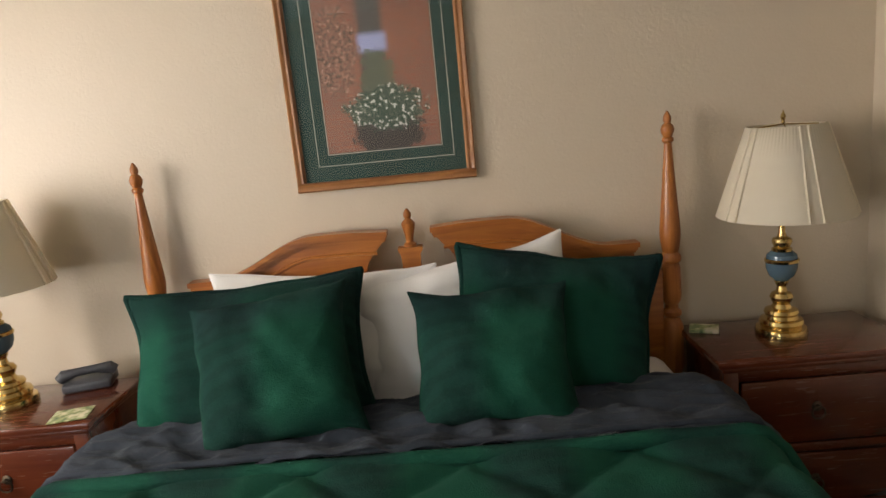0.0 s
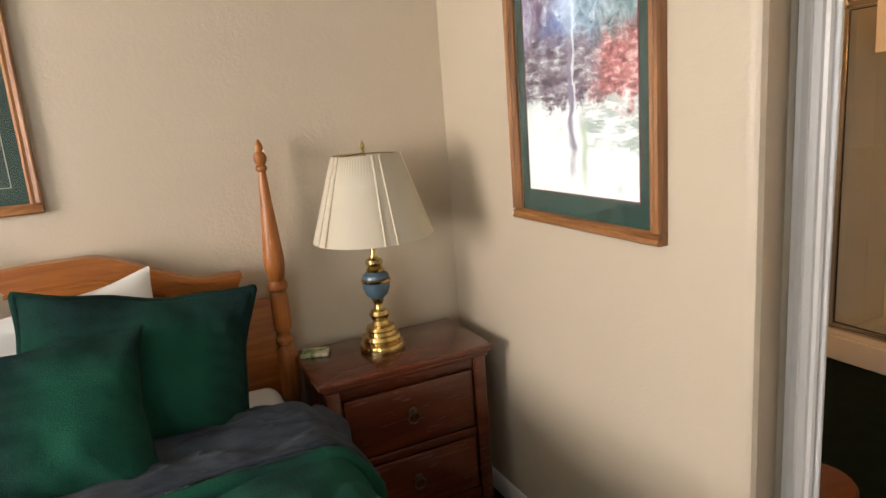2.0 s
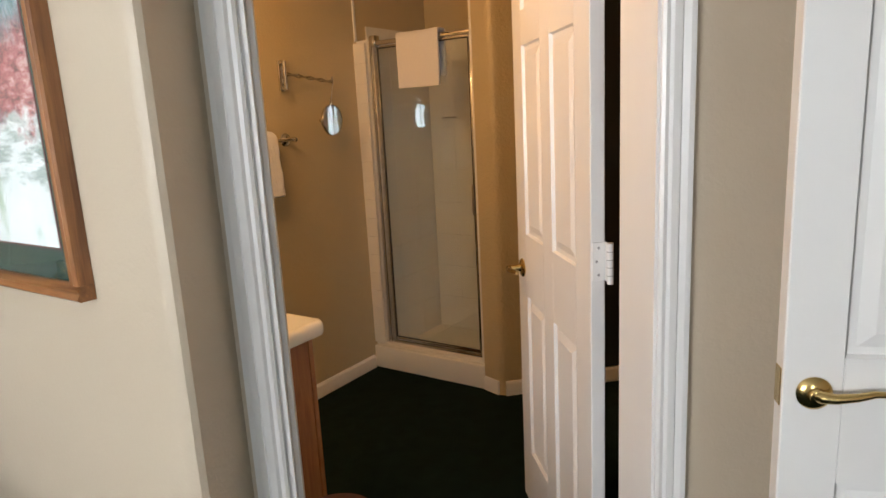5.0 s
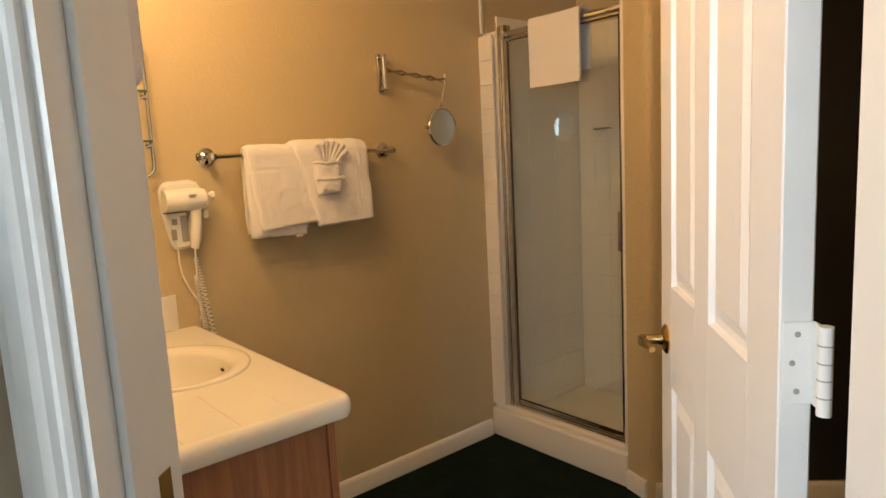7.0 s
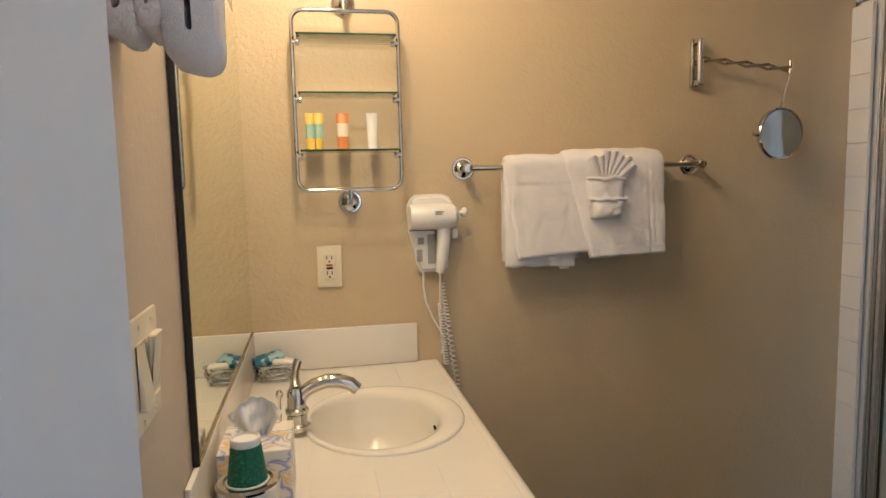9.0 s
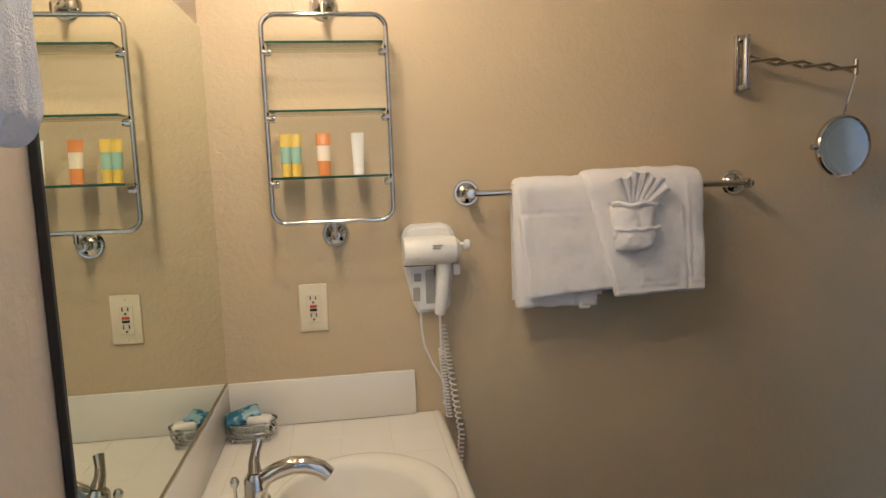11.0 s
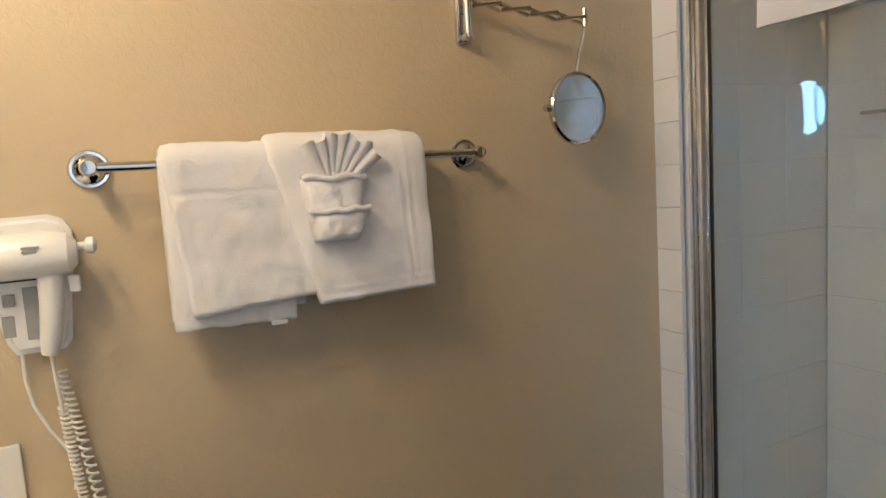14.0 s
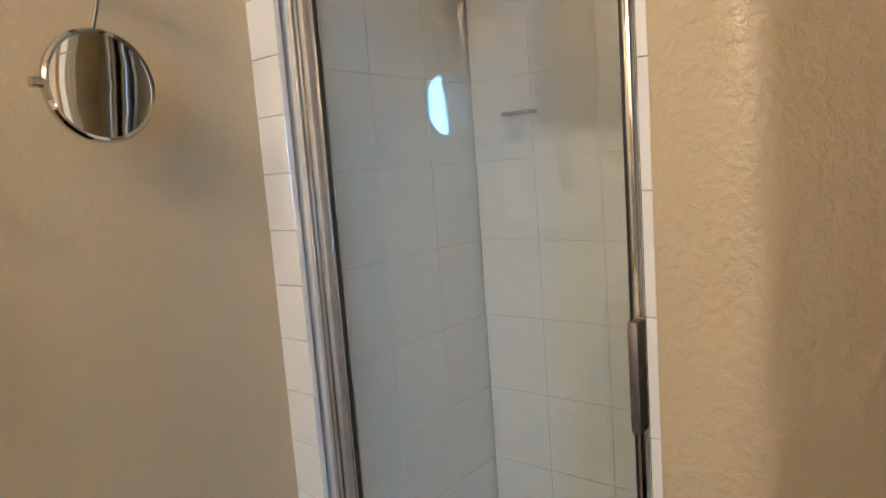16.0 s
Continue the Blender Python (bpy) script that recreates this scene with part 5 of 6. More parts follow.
# switches
sw = thing("light_switch", (BX, 1.290, 1.085), "ivory double rocker switch plate", "switch")
part("plate", B((0.0008, -0.050, -0.058), (0.006, 0.050, 0.058), r=0.0025), IVORY, sw)
for y in (-0.023, 0.023):
    bm = box(bmesh.new(), (0.006, y - 0.0165, -0.033), (0.010, y + 0.0165, 0.033), 0.0015, 1)
    for v in bm.verts:
        if v.co.x > 0.008:
            v.co.x += 0.004 * (v.co.z / 0.033 if y > 0 else -v.co.z / 0.033)
    part("rocker", bm, IVORY, sw)
for y in (-0.023, 0.023):
    for z in (-0.048, 0.048):
        part("screw", L([(0.0005, 0.0), (0.003, 0.0), (0.002, 0.0012), (0.0005, 0.0013)], (0.006, y, z), 8, Matrix.Rotation(radians(90), 4, "Y")), IVORY, sw)


def facing(x, z, y=NY):
    """A place on the back wall; local -y is out into the room."""
    return (x, y, z)


# ground-fault outlet
ou = thing("wall_outlet", facing(2.185, 1.052), "ivory ground-fault outlet plate", "outlet")
part("plate", B((-0.032, -0.006, -0.055), (0.032, -0.0006, 0.055), r=0.0025), IVORY, ou)
face = part("receptacle", B((-0.016, -0.0085, -0.033), (0.016, -0.006, 0.033), r=0.001, seg=1), IVORY, ou)
for z in (0.020, -0.020):
    for x in (-0.006, 0.006):
        part("slot", B((x - 0.0012, -0.0092, z - 0.001), (x + 0.0012, -0.0084, z + 0.008)), BLACK, face)
    part("earth_hole", L([(0.0005, 0), (0.0025, 0), (0.0025, 0.0008), (0.0005, 0.0008)], (0, -0.0084, z - 0.007), 10, Matrix.Rotation(radians(90), 4, "X")), BLACK, face)
part("reset_button", B((-0.008, -0.0100, 0.001), (0.008, -0.0084, 0.0065)), RED, face)
part("test_button", B((-0.008, -0.0100, -0.0070), (0.008, -0.0084, -0.0015)), BLACK, face)
for z in (-0.046, 0.046):
    part("screw", L([(0.0005, 0), (0.003, 0), (0.002, 0.0012), (0.0005, 0.0013)], (0, -0.006, z), 8, Matrix.Rotation(radians(90), 4, "X")), IVORY, ou)

# chrome rack with glass shelves
sr = thing("glass_shelf_rack", facing(2.245, 1.252), "chrome tube wall rack with three glass shelves", "shelf rack")
RW, RH, RR = 0.129, 0.435, 0.028
YF = -0.070
loop = []
for cx, cz, a0 in ((RW - RR, RH - RR, 0), (-RW + RR, RH - RR, 90), (-RW + RR, RR, 180), (RW - RR, RR, 270)):
    loop += arc(cx, cz, RR, a0, a0 + 90, 6, YF)
part("frame", T(loop, 0.0055, 12, True), CHROME, sr)
for z in (0.094, 0.231, 0.368):
    g = part("glass_shelf", B((-RW + 0.010, YF - 0.045, z), (RW - 0.010, -0.012, z + 0.005), r=0.001, seg=1), SHELF_GLASS, sr, "clear glass shelf with a green edge")
    g.visible_shadow = False
    part("polished_edge", B((-RW + 0.010, YF - 0.0462, z + 0.0004), (RW - 0.010, YF - 0.0452, z + 0.0046)), GREEN_EDGE, sr, "green polished glass edge")
    for sx in (-1, 1):
        part("shelf_clip", L([(0.001, -0.007), (0.0075, -0.007), (0.0085, 0.0), (0.0075, 0.010), (0.001, 0.011)], (sx * (RW - 0.011), YF, z - 0.010), 12, Matrix.Rotation(radians(90 * sx), 4, "Y")), CHROME, sr)
RX90 = Matrix.Rotation(radians(90), 4, "X")
FLANGE = [(0.001, 0.0), (0.030, 0.0), (0.031, 0.003), (0.028, 0.007), (0.024, 0.007), (0.022, 0.010), (0.017, 0.013), (0.012, 0.016), (0.010, 0.05), (0.001, 0.051)]
for z, up in ((-0.032, 1), (RH + 0.032, -1)):
    part("flange", L(FLANGE, (0, -0.0006, z), 28, RX90), CHROME, sr)
    part("bracket", T([(0, -0.05, z), (0, YF, z + up * 0.012), (0, YF, z + up * 0.032)], 0.006, 10), CHROME, sr)

# toiletries on the lowest shelf
SHZ = 1.252 + 0.094 + 0.0055


def sachet(x, cols, label, w=0.030, h=0.092):
    """A flat crimped tube standing on its cap; bands of colour from the bottom up."""
    t = thing("toiletry_tube", pose(x, NY - 0.075, SHZ, -6, 0, 0), label, "toiletry", "toiletries on the glass shelf")
    z = 0.0
    for nm, mt, hh in cols:
        z1 = z + hh * h
        bm = bmesh.new()
        rows = []
        for q in (z, (z + z1) / 2, z1):
            th = 0.009 * max(0.12, 1 - (q / h) ** 2)
            rows.append([bm.verts.new(((w / 2) * (0.92 + 0.26 * q / h) * math.cos(a), th * math.sin(a), q)) for a in [2 * math.pi * i / 20 for i in range(20)]])
        for a, b in zip(rows, rows[1:]):
            for i in range(20):
                bm.faces.new((a[i], a[(i + 1) % 20], b[(i + 1) % 20], b[i]))
        bm.faces.new(rows[0][::-1]), bm.faces.new(rows[-1])
        part(nm, bm, mt, t)
        z = z1 + 0.0003
    return t


YEL = Mat("yellow_wrap", 0.3).colour((0.68, 0.50, 0.03)).m
AQUA = Mat("aqua_gel", 0.2).colour((0.34, 0.50, 0.40)).m
ORG = Mat("orange_wrap", 0.3).colour((0.62, 0.24, 0.035)).m
CREAM = Mat("cream_wrap", 0.3).colour((0.78, 0.70, 0.55)).m
for x in (2.151, 2.172):
    sachet(x, (("label_band", YEL, 0.30), ("gel", AQUA, 0.38), ("crimped_top", YEL, 0.30)), "yellow and aqua toiletry tube", 0.021)
sachet(2.230, (("label_band", ORG, 0.34), ("cream", CREAM, 0.36), ("crimped_top", ORG, 0.28)), "orange and cream toiletry tube", 0.027)
sachet(2.303, (("cap", PLASTIC, 0.16), ("tube", LINEN, 0.82)), "plain white toiletry tube", 0.024)

# hair dryer on its wall bracket
hd = thing("hair_dryer", facing(2.455, 1.125), "white wall-mounted hair dryer in its bracket", "hair dryer")
out = [(-0.040, 0.108), (-0.055, 0.098), (-0.063, 0.080), (-0.060, 0.010), (-0.040, -0.080), (-0.030, -0.098), (0.034, -0.098), (0.044, -0.085), (0.050, -0.02), (0.060, 0.05), (0.060, 0.085), (0.050, 0.102), (0.030, 0.110)]
bm = slab_xz(bmesh.new(), out, -0.030, -0.0006)
bmesh.ops.bevel(bm, geom=[e for e in bm.edges if all(v.co.y < -0.02 for v in e.verts)], offset=0.010, segments=3, affect="EDGES")
part("bracket", bm, PLASTIC, hd)
RY = Matrix.Rotation(radians(90), 4, "Y")
part("barrel", L([(0.020, -0.062), (0.030, -0.062), (0.032, -0.058), (0.033, -0.01), (0.034, 0.03), (0.030, 0.055), (0.018, 0.066), (0.001, 0.068)], (0, -0.058, 0.052), 28, RY), PLASTIC, hd)
# black disc standing in for the shaded inside of the nozzle
part("nozzle_mouth", L([(0.001, -0.0612), (0.027, -0.0612), (0.027, -0.056), (0.001, -0.056)], (0, -0.058, 0.052), 24, RY), HOLLOW_DARK, hd)
part("handle", T([(0.028, -0.058, 0.035), (0.026, -0.058, -0.02), (0.020, -0.056, -0.07), (0.016, -0.052, -0.096)], [0.017, 0.0165, 0.015, 0.012], 14), PLASTIC, hd)
part("grille_knob", L([(0.001, 0.0), (0.006, 0.0), (0.006, 0.010), (0.012, 0.014), (0.013, 0.022), (0.008, 0.026), (0.001, 0.027)], (0.066, -0.050, 0.060), 16, RY), PLASTIC, hd)
part("hook_tab", B((0.050, -0.058, -0.008), (0.066, -0.046, 0.018), r=0.004), PLASTIC, hd)
part("switch", B((-0.038, -0.0335, -0.022), (-0.022, -0.0300, -0.004), r=0.001, seg=1), GREY, hd)
part("recess", B((-0.012, -0.0325, -0.075), (0.010, -0.0302, 0.004), r=0.001, seg=1), GREY, hd)
part("vent", B((-0.042, -0.0322, -0.068), (-0.026, -0.0302, -0.036), r=0.001, seg=1), GREY, hd)
part("seam", B((-0.060, -0.0322, 0.0135), (0.010, -0.0303, 0.0160)), BLACK, hd)
part("seam", B((0.009, -0.0322, -0.012), (0.0112, -0.0303, 0.0134)), BLACK, hd)
for i, wd in enumerate((0.022, 0.018)):
    part("label_bar", B((0.000, -0.0925, 0.064 - i * 0.006), (wd, -0.0905, 0.067 - i * 0.006)), GREY, hd)
cord = [(-0.024, -0.018, -0.098), (-0.024, -0.018, -0.14), (-0.018, -0.016, -0.18), (0.0, -0.014, -0.225), (0.022, -0.014, -0.265), (0.030, -0.014, -0.30), (0.022, -0.016, -0.325)]
part("flat_cord", T(cord, 0.0028, 8), PLASTIC, hd)


def coil(axis_pts, r, turns, wire, per=9):
    pts = [Vector(p) for p in axis_pts]
    out_pts = []
    total = turns * per
    for i in range(total + 1):
        f = i / total * (len(pts) - 1)
        a = min(int(f), len(pts) - 2)
        c = pts[a].lerp(pts[a + 1], f - a)
        q = 2 * math.pi * i / per
        out_pts.append(c + Vector((r * math.cos(q), r * math.sin(q), 0)))
    return T(out_pts, wire, 5)


part("straight_cord", T([(0.016, -0.050, -0.095), (0.018, -0.040, -0.15), (0.020, -0.026, -0.20)], 0.003, 8), PLASTIC, hd)
part("coiled_cord", coil([(0.020, -0.022, -0.185), (0.026, -0.020, -0.27), (0.034, -0.020, -0.355)], 0.0065, 22, 0.0020), PLASTIC, hd)
part("coiled_cord", coil([(0.024, -0.026, -0.13), (0.040, -0.020, -0.24), (0.062, -0.020, -0.40), (0.052, -0.020, -0.52)], 0.0070, 34, 0.0021), PLASTIC, hd)

# towel bar with folded towels
BARZ, BAR0, BAR1 = 1.300, 2.549, 3.223
tbar = thing("towel_bar", facing((BAR0 + BAR1) / 2, BARZ), "chrome towel bar with round flanges", "towel bar")
hw = (BAR1 - BAR0) / 2
for x in (-hw, hw):
    part("flange", L(FLANGE, (x, -0.0006, 0), 32, RX90), CHROME, tbar)
    part("post_cap", L([(0.001, -0.012), (0.010, -0.011), (0.013, -0.004), (0.013, 0.004), (0.010, 0.011), (0.001, 0.012)], (x, -0.062, 0), 20, RX90), CHROME, tbar)
part("bar", T([(-hw, -0.062, 0), (hw, -0.062, 0)], 0.0075, 14), CHROME, tbar)


def puffed(w0, w1, z0, z1, depth, seed, lean=0.0):
    """A soft tapered pad: w0 wide below, w1 above, swelling towards the room."""
    bm = bmesh.new()

    def fn(u, v, side):
        a, b = 2 * u - 1, 2 * v - 1
        w = w0 + (w1 - w0) * v
        e = (max(0, 1 - a ** 4) * max(0, 1 - b ** 4)) ** 0.5
        return Vector((a * w / 2 + lean * v, -side * depth * e + 0.006 * ripple(a * 1.5, b * 1.5, 1.6, seed) * e, z0 + (z1 - z0) * v + 0.004 * ripple(a * 2, 0, 1, seed + 1)))

    grid_mesh(bm, lambda u, v: fn(u, v, 1.0), 18, 14)
    grid_mesh(bm, lambda u, v: fn(u, v, -0.3), 18, 14)
    bmesh.ops.remove_doubles(bm, verts=bm.verts[:], dist=0.0004)
    return bm


BAR_Y = -0.062


def hung_towel(name, label, top, low, drop, slope, back, lift, thick, seed, grooves=(), ridges=()):
    """A folded towel over the bar. top and low: its two side edges in x at the bar and at the hem; drop: hem below the bar;
    slope: how much the hem rises to the far side; lift: depth of what lies under it; grooves (across, height) and ridges (along) are woven borders."""
    m = thing(name, facing((top[0] + top[1]) / 2, BARZ), label, "towel")
    cx = (top[0] + top[1]) / 2
    bm = bmesh.new()
    r = 0.0085 + lift
    nv, nu = 44, 54

    def relief(u, v):
        x, z = u * 0.3, v * 0.25
        d = 0.0075 * ripple(x, z * 0.35, 11, seed) + 0.0045 * ripple(x + 0.5 * z, z, 17, seed + 2) + 0.0022 * ripple(x, z, 46, seed + 4)
        for g in grooves:
            d -= 0.0028 * math.exp(-((v - g - 0.012 * ripple(u, 0, 2, seed)) / 0.011) ** 2)
        for g in ridges:
            d -= 0.0030 * math.exp(-((u - g - 0.010 * ripple(v, 0, 2, seed)) / 0.010) ** 2)
        return d

    def shape(u, v, off):
        """v 0 at the front hem, 1 at the bar, 2 at the back hem."""
        f = min(v, 1.0)
        x0, x1 = low[0] + (top[0] - low[0]) * f, low[1] + (top[1] - low[1]) * f
        e = max(0.0, 1 - abs(2 * u - 1) ** 14)
        x = x0 + (x1 - x0) * u - cx + 0.004 * ripple(v * 3, u, 1.6, seed + 8) * (1 - f)
        hem = max(0.0, 1 - (max(0.0, 0.06 - v) / 0.06) ** 4)
        t = thick * (0.22 + 0.78 * e ** 0.5) * (0.35 + 0.65 * hem ** 0.5)
        if v < 1:
            z = -(drop - slope * u) * (1 - v) + 0.003 * ripple(u * 3, 0, 2, seed + 6) * (1 - v)
            return Vector((x, BAR_Y - r - off * (t + relief(u, v)) - 0.010 * (1 - v) * off, z))
        if v < 1.3:
            a = math.pi * (v - 1) / 0.3
            q = r + off * (t + 0.5 * relief(u, 1.0))
            return Vector((x, BAR_Y - q * math.cos(a), q * math.sin(a) * 0.9 + 0.003 * off * ripple(u * 4, 1, 2, seed)))
        w = (v - 1.3) / 0.7
        return Vector((x, min(BAR_Y + r + off * t, -0.006), -back * w))

    vv = [i / nv for i in range(nv + 1)] + [1 + 0.3 * i / 10 for i in range(1, 11)] + [1.3 + 0.7 * i / 8 for i in range(1, 9)]
    outer = [[bm.verts.new(shape(i / nu, v, 1.0)) for i in range(nu + 1)] for v in vv]
    inner = [[bm.verts.new(shape(i / nu, v, 0.0)) for i in range(nu + 1)] for v in vv]
    n = len(vv)
    for g in (outer, inner):
        for j in range(n - 1):
            for i in range(nu):
                bm.faces.new((g[j][i], g[j][i + 1], g[j + 1][i + 1], g[j + 1][i]))
    for j in (0, n - 1):
        for i in range(nu):
            bm.faces.new((outer[j][i], outer[j][i + 1], inner[j][i + 1], inner[j][i]))
    for i in (0, nu):
        for j in range(n - 1):
            bm.faces.new((outer[j][i], outer[j + 1][i], inner[j + 1][i], inner[j][i]))
    part("terry", bm, TERRY, m, sharp=1.5)
    return m


UNDER = hung_towel("bath_towel", "white bath towel layer hanging lowest on the bar", (2.642, 2.860), (2.644, 2.836), 0.262, -0.006, 0.25, 0.001, 0.010, 3.0, (0.05, 0.09))
part("tag", B((0.040, -0.088, -0.273), (0.066, -0.086, -0.262)), LINEN, UNDER, "small white sewn tag")
hung_towel("bath_towel", "thick white bath towel folded over the bar", (2.645, 2.885), (2.672, 2.876), 0.243, 0.014, 0.22, 0.012, 0.017, 1.0, (0.80,), (0.05,))
hung_towel("hand_towel", "white towel with a ribbed border over the bar", (2.805, 3.088), (2.872, 3.086), 0.246, 0.005, 0.22, 0.026, 0.017, 2.0, (0.07, 0.13), (0.80, 0.86))

# fan-folded washcloth tucked into a pocket
wf = thing("washcloth_fan", facing(2.904, 1.238, NY - 0.122), "white washcloth fan-folded into a pocket", "washcloth")
nfan = 7
bm = bmesh.new()
rows = []
for j in range(9):
    q = j / 8
    row = []
    for i in range(4 * nfan + 1):
        a = radians(-34 + 80 * i / (4 * nfan))
        rr = 0.026 + (0.078 + 0.006 * math.sin(i * 0.9)) * q
        fold = 0.5 - 0.5 * math.cos(math.pi * i / 2)
        row.append(bm.verts.new((rr * math.sin(a) + 0.008 * q, -0.004 - 0.015 * q * fold - 0.004 * q * q, -0.004 + rr * math.cos(a) - 0.010 * q * abs(a))))
    rows.append(row)
for a, b in zip(rows, rows[1:]):
    for i in range(4 * nfan):
        bm.faces.new((a[i], a[i + 1], b[i + 1], b[i]))
fan = part("fan", bm, TERRY, wf, sharp=2.0)
fan.modifiers.new("thickness", "SOLIDIFY").thickness = 0.006
part("pocket", puffed(0.090, 0.112, -0.052, 0.032, 0.024, 3.0), TERRY, wf, sharp=1.4)
part("pocket_hem", T([(-0.054 + 0.108 * i / 12, -0.010 - 0.014 * math.sin(math.pi * i / 12), 0.028 + 0.003 * math.sin(i)) for i in range(13)], 0.0052, 8), TERRY, wf)
part("rolled_cuff", puffed(0.078, 0.104, -0.078, -0.022, 0.034, 5.0, 0.006), TERRY, wf, sharp=1.4)
part("cuff_fold", T([(-0.050 + 0.106 * i / 12, -0.018 - 0.016 * math.sin(math.pi * i / 12), -0.026 + 0.002 * math.sin(i * 1.7)) for i in range(13)], 0.005, 8), TERRY, wf)

# swing-arm magnifying mirror
mg = thing("magnifying_mirror", facing(3.229, 1.585), "chrome swing-arm magnifying mirror on the wall", "mirror")
part("wall_plate", B((-0.012, -0.014, -0.068), (0.012, -0.0006, 0.068), r=0.004), CHROME, mg)
part("pivot_rod", T([(0, -0.036, -0.060), (0, -0.036, 0.060)], 0.008, 12), CHROME, mg)
for z in (-0.058, 0.058):
    part("pivot_arm", B((-0.008, -0.042, z - 0.006), (0.008, -0.014, z + 0.006), r=0.002), CHROME, mg)
AX0, AX1 = Vector((0.010, -0.040, 0.006)), Vector((0.237, -0.100, -0.030))
d = AX1 - AX0
for sgn in (-1, 1):
    for i in range(4):
        a, b = AX0 + d * (i / 4), AX0 + d * ((i + 1) / 4)
        h = 0.010 if i % 2 == 0 else -0.010
        part("scissor_link", T([a + Vector((0, 0.003 * sgn, sgn * 0.007)), (a + b) / 2 + Vector((0, 0.003 * sgn, 0)), b + Vector((0, 0.003 * sgn, -sgn * 0.007))], 0.0042, 6), CHROME, mg)
part("arm_end", T([AX1 + Vector((0, 0, -0.012)), AX1 + Vector((0, 0, 0.024))], 0.0055, 10), CHROME, mg)
MC = Vector((0.206, -0.106, -0.207))
MRAD = 0.073
part("stem", T([AX1 + Vector((0, 0, -0.01)), AX1.lerp(MC + Vector((0, 0, MRAD)), 0.5), MC + Vector((0, 0.002, MRAD - 0.002))], 0.0032, 8), CHROME, mg)
MROT = Matrix.Translation(MC) @ Euler((radians(91), 0, radians(3))).to_matrix().to_4x4()
disc = bmesh.new()
lathe(disc, [(MRAD - 0.007, 0.006), (MRAD - 0.003, 0.008), (MRAD, 0.004), (MRAD, -0.004), (MRAD - 0.003, -0.008), (MRAD - 0.007, -0.006)], (0, 0, 0), 48)
disc.faces.ensure_lookup_table()
rim_faces = [f for f in disc.faces if len(f.verts) > 6]
bmesh.ops.delete(disc, geom=rim_faces, context="FACES_ONLY")
bmesh.ops.bridge_loops(disc, edges=[e for e in disc.edges if len(e.link_faces) == 1])
bmesh.ops.transform(disc, matrix=MROT, verts=disc.verts[:])
part("rim", disc, CHROME, mg)
bm = bmesh.new()
lathe(bm, [(0.001, 0.0034), (0.02, 0.0035), (0.045, 0.0040), (MRAD - 0.006, 0.0048), (MRAD - 0.006, -0.0048), (0.045, -0.0048), (0.001, -0.0048)], (0, 0, 0), 48)
bmesh.ops.transform(bm, matrix=MROT, verts=bm.verts[:])
part("mirror_glass", bm, MIRROR, mg)
bm = L([(0.001, -0.004), (0.007, -0.004), (0.007, 0.010), (0.001, 0.011)], (0, 0, 0), 12, MROT @ Matrix.Translation((-MRAD - 0.002, 0, 0)) @ Matrix.Rotation(radians(-90), 4, "Y"))
part("tilt_knob", bm, CHROME, mg)

# waste bin by the vanity
wb = thing("waste_bin", (2.235, 1.235, 0.001), "oval red-brown wooden waste bin with lid", "bin")
bm = L([(0.001, 0.0), (0.095, 0.0), (0.115, 0.27), (0.001, 0.272)], seg=36)
for v in bm.verts:
    v.co.x *= 1.15
part("body", bm, BIN_WOOD, wb)
bm = L([(0.001, 0.273), (0.122, 0.273), (0.126, 0.280), (0.120, 0.290), (0.06, 0.299), (0.001, 0.302)], seg=36)
for v in bm.verts:
    v.co.x *= 1.15
part("lid", bm, BIN_WOOD, wb)

# ---- shower ----
DX = 3.805
cb = thing("shower_curb", (3.81, 1.96, 0), "white cultured shower curb with a stepped lip", "curb", kind="structure")
part("curb_body", at(B((3.742, 1.603, 0.001), (3.87, NY - 0.001, 0.128), r=0.006, seg=3), Vector((-3.81, -1.96, 0))), CERAMIC, cb)
part("curb_lip", at(B((3.765, 1.603, 0.1285), (3.86, NY - 0.001, 0.146), r=0.004), Vector((-3.81, -1.96, 0))), CERAMIC, cb)

sc = thing("shower_door", (DX, 1.93, 0.1465), "chrome-framed glass shower door", "shower door")
Y0, Y1, ZT = 1.626 - 1.93, 2.222 - 1.93, 1.615
part("wall_jamb", B((-0.016, Y1 - 0.016, 0.0), (0.018, Y1, ZT + 0.02), r=0.003), SATIN, sc)
part("jamb_channel", B((-0.024, Y1 - 0.010, 0.0), (-0.0165, Y1 + 0.004, ZT + 0.02), r=0.002), CHROME, sc)
part("jamb_flute", B((-0.026, Y1 + 0.0045, 0.0), (-0.018, Y1 + 0.0115, ZT + 0.02), r=0.003, seg=3), SATIN, sc, "pale satin fluted jamb")
part("wall_jamb", B((-0.016, Y0 - 0.012, 0.0), (0.018, Y0 + 0.006, ZT), r=0.003), CHROME, sc)
part("bottom_track", B((-0.020, Y0 + 0.0065, 0.0), (0.020, Y1 - 0.0165, 0.016), r=0.003), CHROME, sc)
part("header", B((-0.018, Y0 + 0.0065, ZT - 0.022), (0.018, Y1 - 0.0165, ZT), r=0.004), CHROME, sc)
part("header_bracket", B((-0.022, Y1 - 0.030, ZT - 0.030), (0.022, Y1 + 0.004, ZT + 0.028), r=0.004), CHROME, sc)
leaf_ = part("door_leaf", B((-0.003, Y0 + 0.024, 0.034), (0.003, Y1 - 0.034, ZT - 0.036)), SHOWER_GLASS, sc, "grey-tinted safety glass")
leaf_.visible_shadow = False
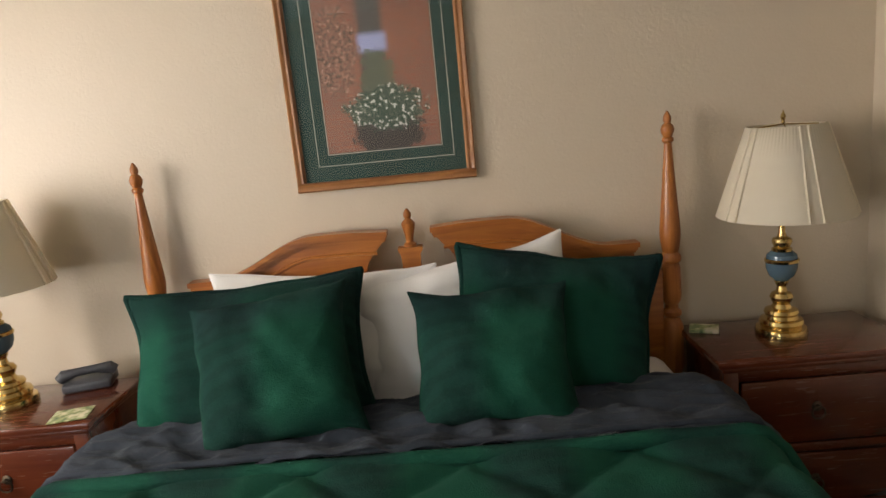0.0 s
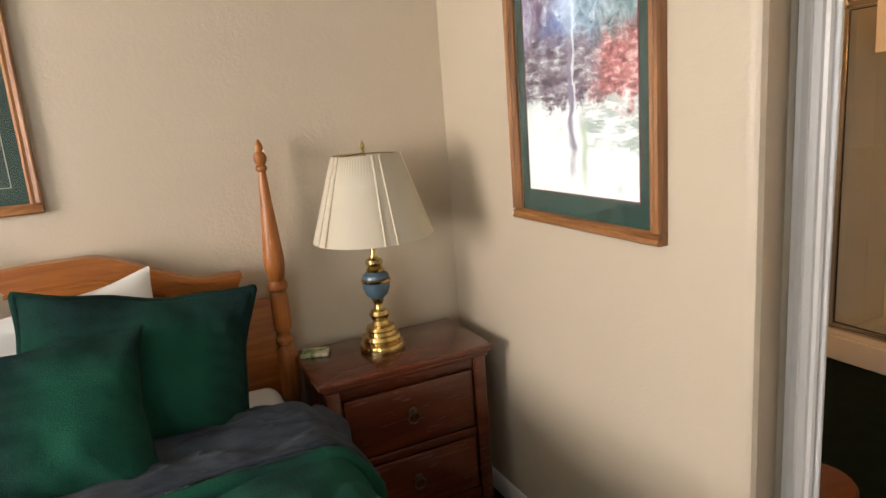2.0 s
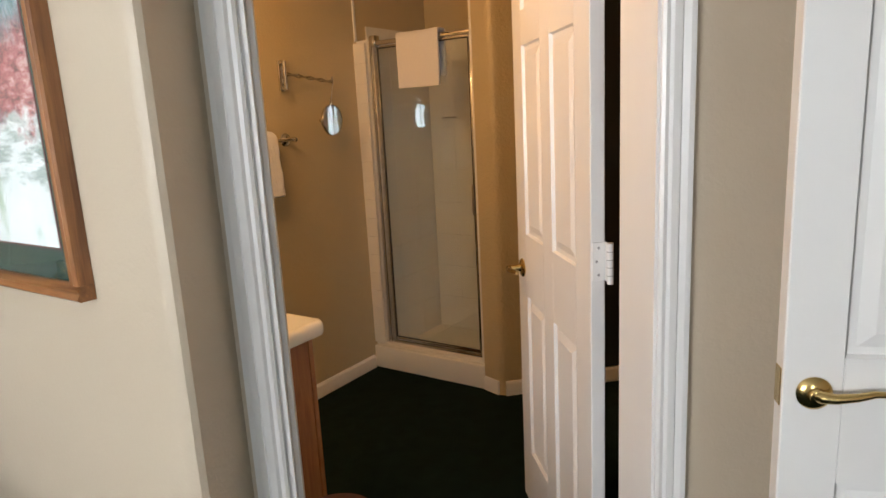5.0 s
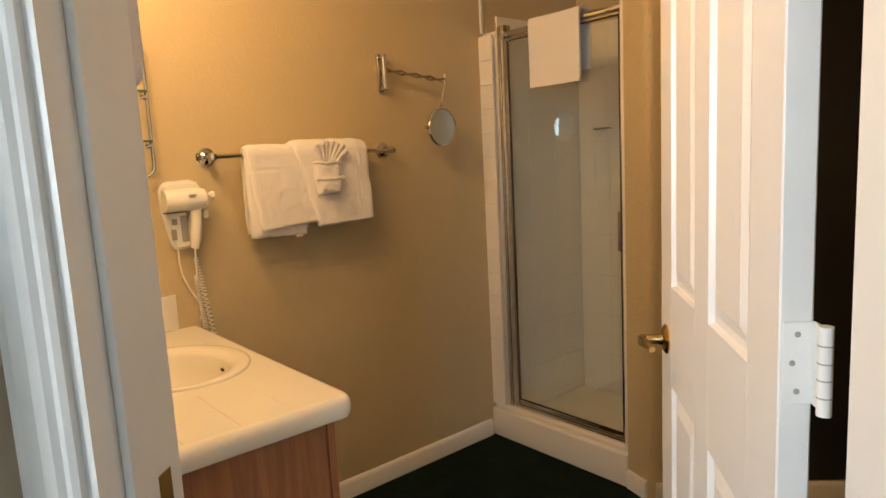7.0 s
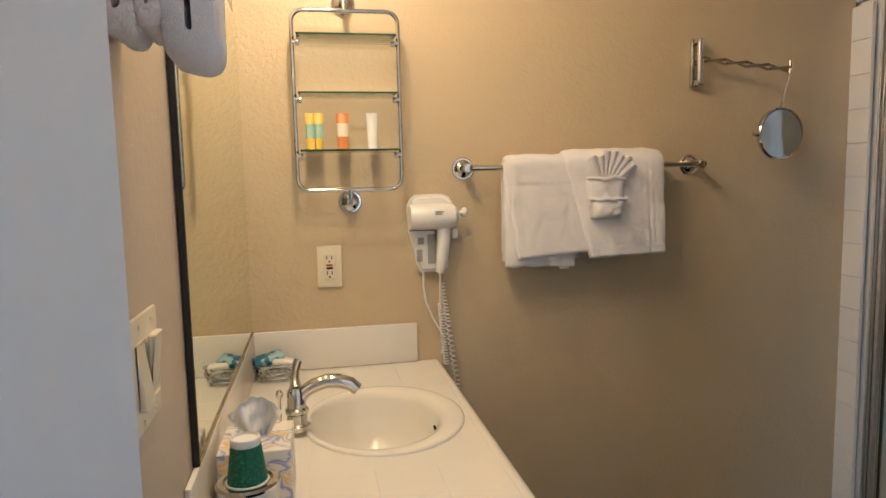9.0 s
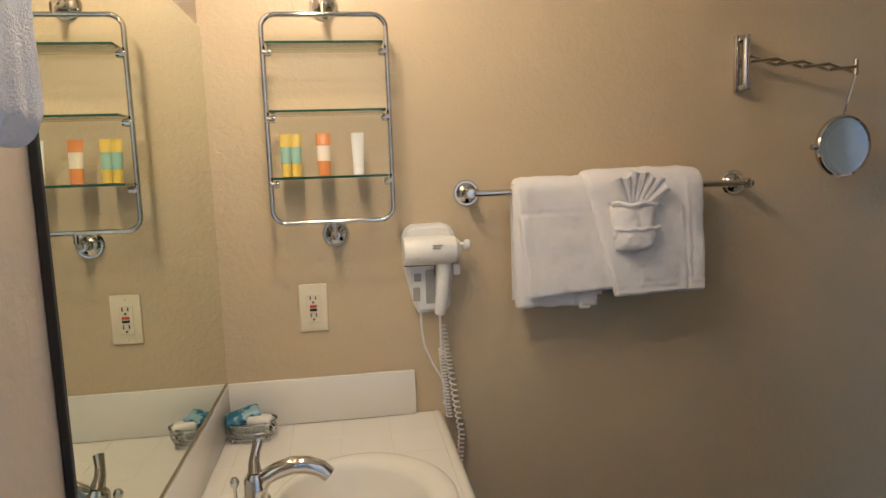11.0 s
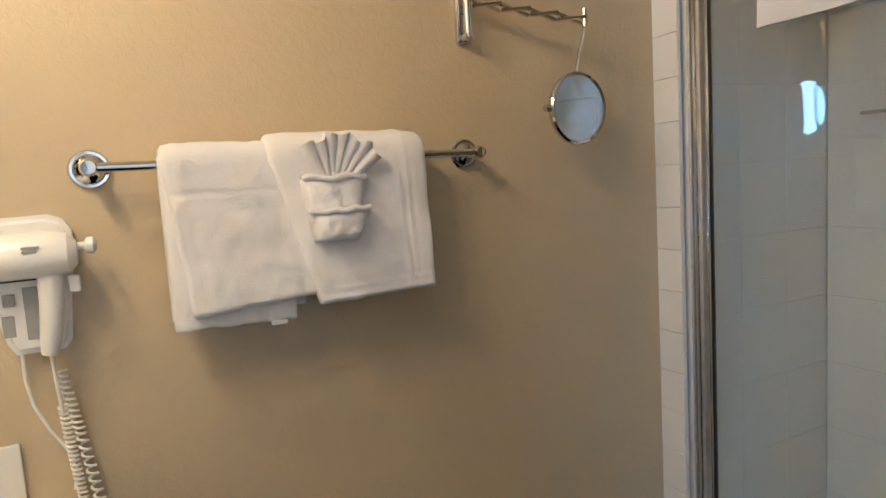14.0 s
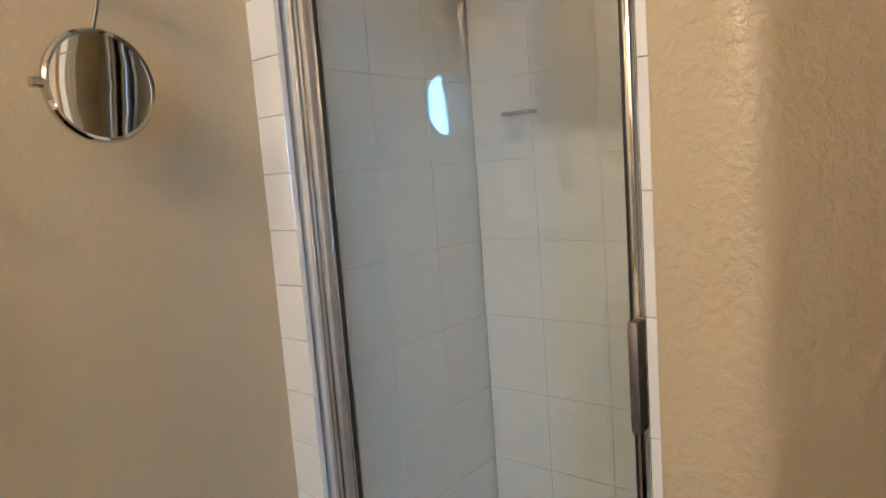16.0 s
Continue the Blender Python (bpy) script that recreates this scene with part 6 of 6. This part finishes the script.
for lo, hi in (((-0.009, Y1 - 0.0335, 0.020), (0.009, Y1 - 0.024, ZT - 0.026)), ((-0.009, Y0 + 0.014, 0.020), (0.009, Y0 + 0.0235, ZT - 0.026)), ((-0.009, Y0 + 0.0236, 0.020), (0.009, Y1 - 0.0336, 0.0335)), ((-0.009, Y0 + 0.0236, ZT - 0.0355), (0.009, Y1 - 0.0336, ZT - 0.026))):
    part("leaf_rail", B(lo, hi, r=0.002), CHROME, leaf_)
part("gasket", B((-0.008, Y1 - 0.0385, 0.034), (-0.0035, Y1 - 0.0340, ZT - 0.036)), BLACK, leaf_, "black rubber gasket")
part("gasket", B((-0.008, Y0 + 0.0240, 0.034), (-0.0035, Y0 + 0.0275, ZT - 0.036)), BLACK, leaf_, "black rubber gasket")
part("gasket", B((-0.008, Y0 + 0.030, 0.0340), (-0.0035, Y1 - 0.040, 0.0385)), BLACK, leaf_, "black rubber gasket")
part("gasket", B((-0.008, Y0 + 0.030, ZT - 0.0405), (-0.0035, Y1 - 0.040, ZT - 0.0360)), BLACK, leaf_, "black rubber gasket")
part("pull_handle", B((-0.040, Y0 + 0.006, 0.745), (-0.010, Y0 + 0.020, 0.890), r=0.004), GREY_METAL, sc, "grey moulded pull handle")

st = thing("shower_towel", (DX, 1.922, 0.1465 + ZT), "white hand towel folded over the shower door", "towel")
bm = bmesh.new()
n = 18
prof = [(-0.030, -0.245 + 0.245 * i / 12) for i in range(13)] + [(-0.030 * math.cos(math.pi * i / 6), 0.012 * math.sin(math.pi * i / 6) + 0.002) for i in range(1, 6)] + [(0.030, -0.20 * i / 8) for i in range(9)]
og = [[bm.verts.new((x * 1.25 + 0.003 * ripple(z * 6, i / n * 2, 1, 5), (i / n - 0.5) * 0.245 + 0.003 * ripple(z * 8, 1, 1, 6) + 0.012 * (z if x < 0 else 0) * (i / n - 0.5), z + 0.010 * (1 if abs(x) < 0.03 else 0) + 0.003 * ripple(i / n * 4, 0, 1, 3))) for i in range(n + 1)] for x, z in prof]
for a, b in zip(og, og[1:]):
    for i in range(n):
        bm.faces.new((a[i], a[i + 1], b[i + 1], b[i]))
tw = part("terry", bm, TERRY, st, sharp=1.3)
tw.modifiers.new("thickness", "SOLIDIFY").thickness = 0.010

# robe hook on the column and a small chrome bar in the stall
hk = thing("robe_hook", (3.745, 1.585, 1.90), "small chrome robe hook", "hook")
part("hook_plate", B((-0.012, -0.012, -0.015), (-0.001, 0.012, 0.030), r=0.003), CHROME, hk)
part("hook_arm", T([(-0.010, 0, 0.0), (-0.030, 0, -0.012), (-0.042, 0, -0.004), (-0.044, 0, 0.014)], 0.005, 10), CHROME, hk)
sb = thing("soap_bar_rail", (4.412, 2.15, 1.36), "small chrome rail on the shower tiles", "rail")
part("rail", T([(-0.03, -0.04, 0), (-0.03, 0.04, 0)], 0.005, 10), CHROME, sb)
for y in (-0.035, 0.035):
    part("rail_post", T([(-0.03, y, 0), (-0.0, y, 0)], 0.005, 8), CHROME, sb)

# ---- shower tiles, last ----


def tile_mesh(w, h, t, bev=0.001):
    me = mesh_of("tile", box(bmesh.new(), (0, -t, 0), (w, 0, h), bev, 1), TILE)
    return me


def tiled(name, m, cols, rows, w, h, t, label, gap=0.0012):
    s = thing(name, m, label, "tiles", kind="structure")
    bm = box(bmesh.new(), (0, -t * 0.55, 0), (cols * w, -0.0005, rows * h))
    part("grout", bm, GROUT, s)
    me = tile_mesh(w - gap, h - gap, t)
    for i in range(cols):
        for j in range(rows):
            o = new("tile", me)
            o.parent = s
            o.location = (i * w + gap / 2, -0.0002 * ((i * 7 + j * 3) % 3), j * h + gap / 2)
    return s


PH = 0.1005
tiled("tile_pilaster", pose(3.765, NY + 0.006, 0.147, 0, 0, -90), 1, 16, 0.080, PH, 0.012, "white glazed trim tiles beside the shower door")
tiled("tile_edge", pose(3.766, 1.6175, 0.147, 0, 0, -90), 1, 17, 0.015, 0.150, 0.012, "white glazed edge tiles beside the column")
tiled("tile_stall_side", pose(3.86, NY - 0.0005, 0.05), 3, 9, 0.1862, 0.2, 0.008, "white glazed tiles of the shower side", 0.0006)
tiled("tile_stall_back", pose(4.419, NY - 0.012, 0.05, 0, 0, -90), 4, 9, 0.172, 0.2, 0.008, "white glazed tiles of the shower back", 0.0006)
tiled("tile_stall_near", pose(4.40, 1.6025, 0.05, 0, 0, 180), 3, 9, 0.175, 0.2, 0.008, "white glazed tiles of the shower near side", 0.0006)
structure("shower_jamb_block", B((3.781, 2.2335, 0.1465), (3.858, NY - 0.001, 1.77)), CERAMIC, "white shower jamb")
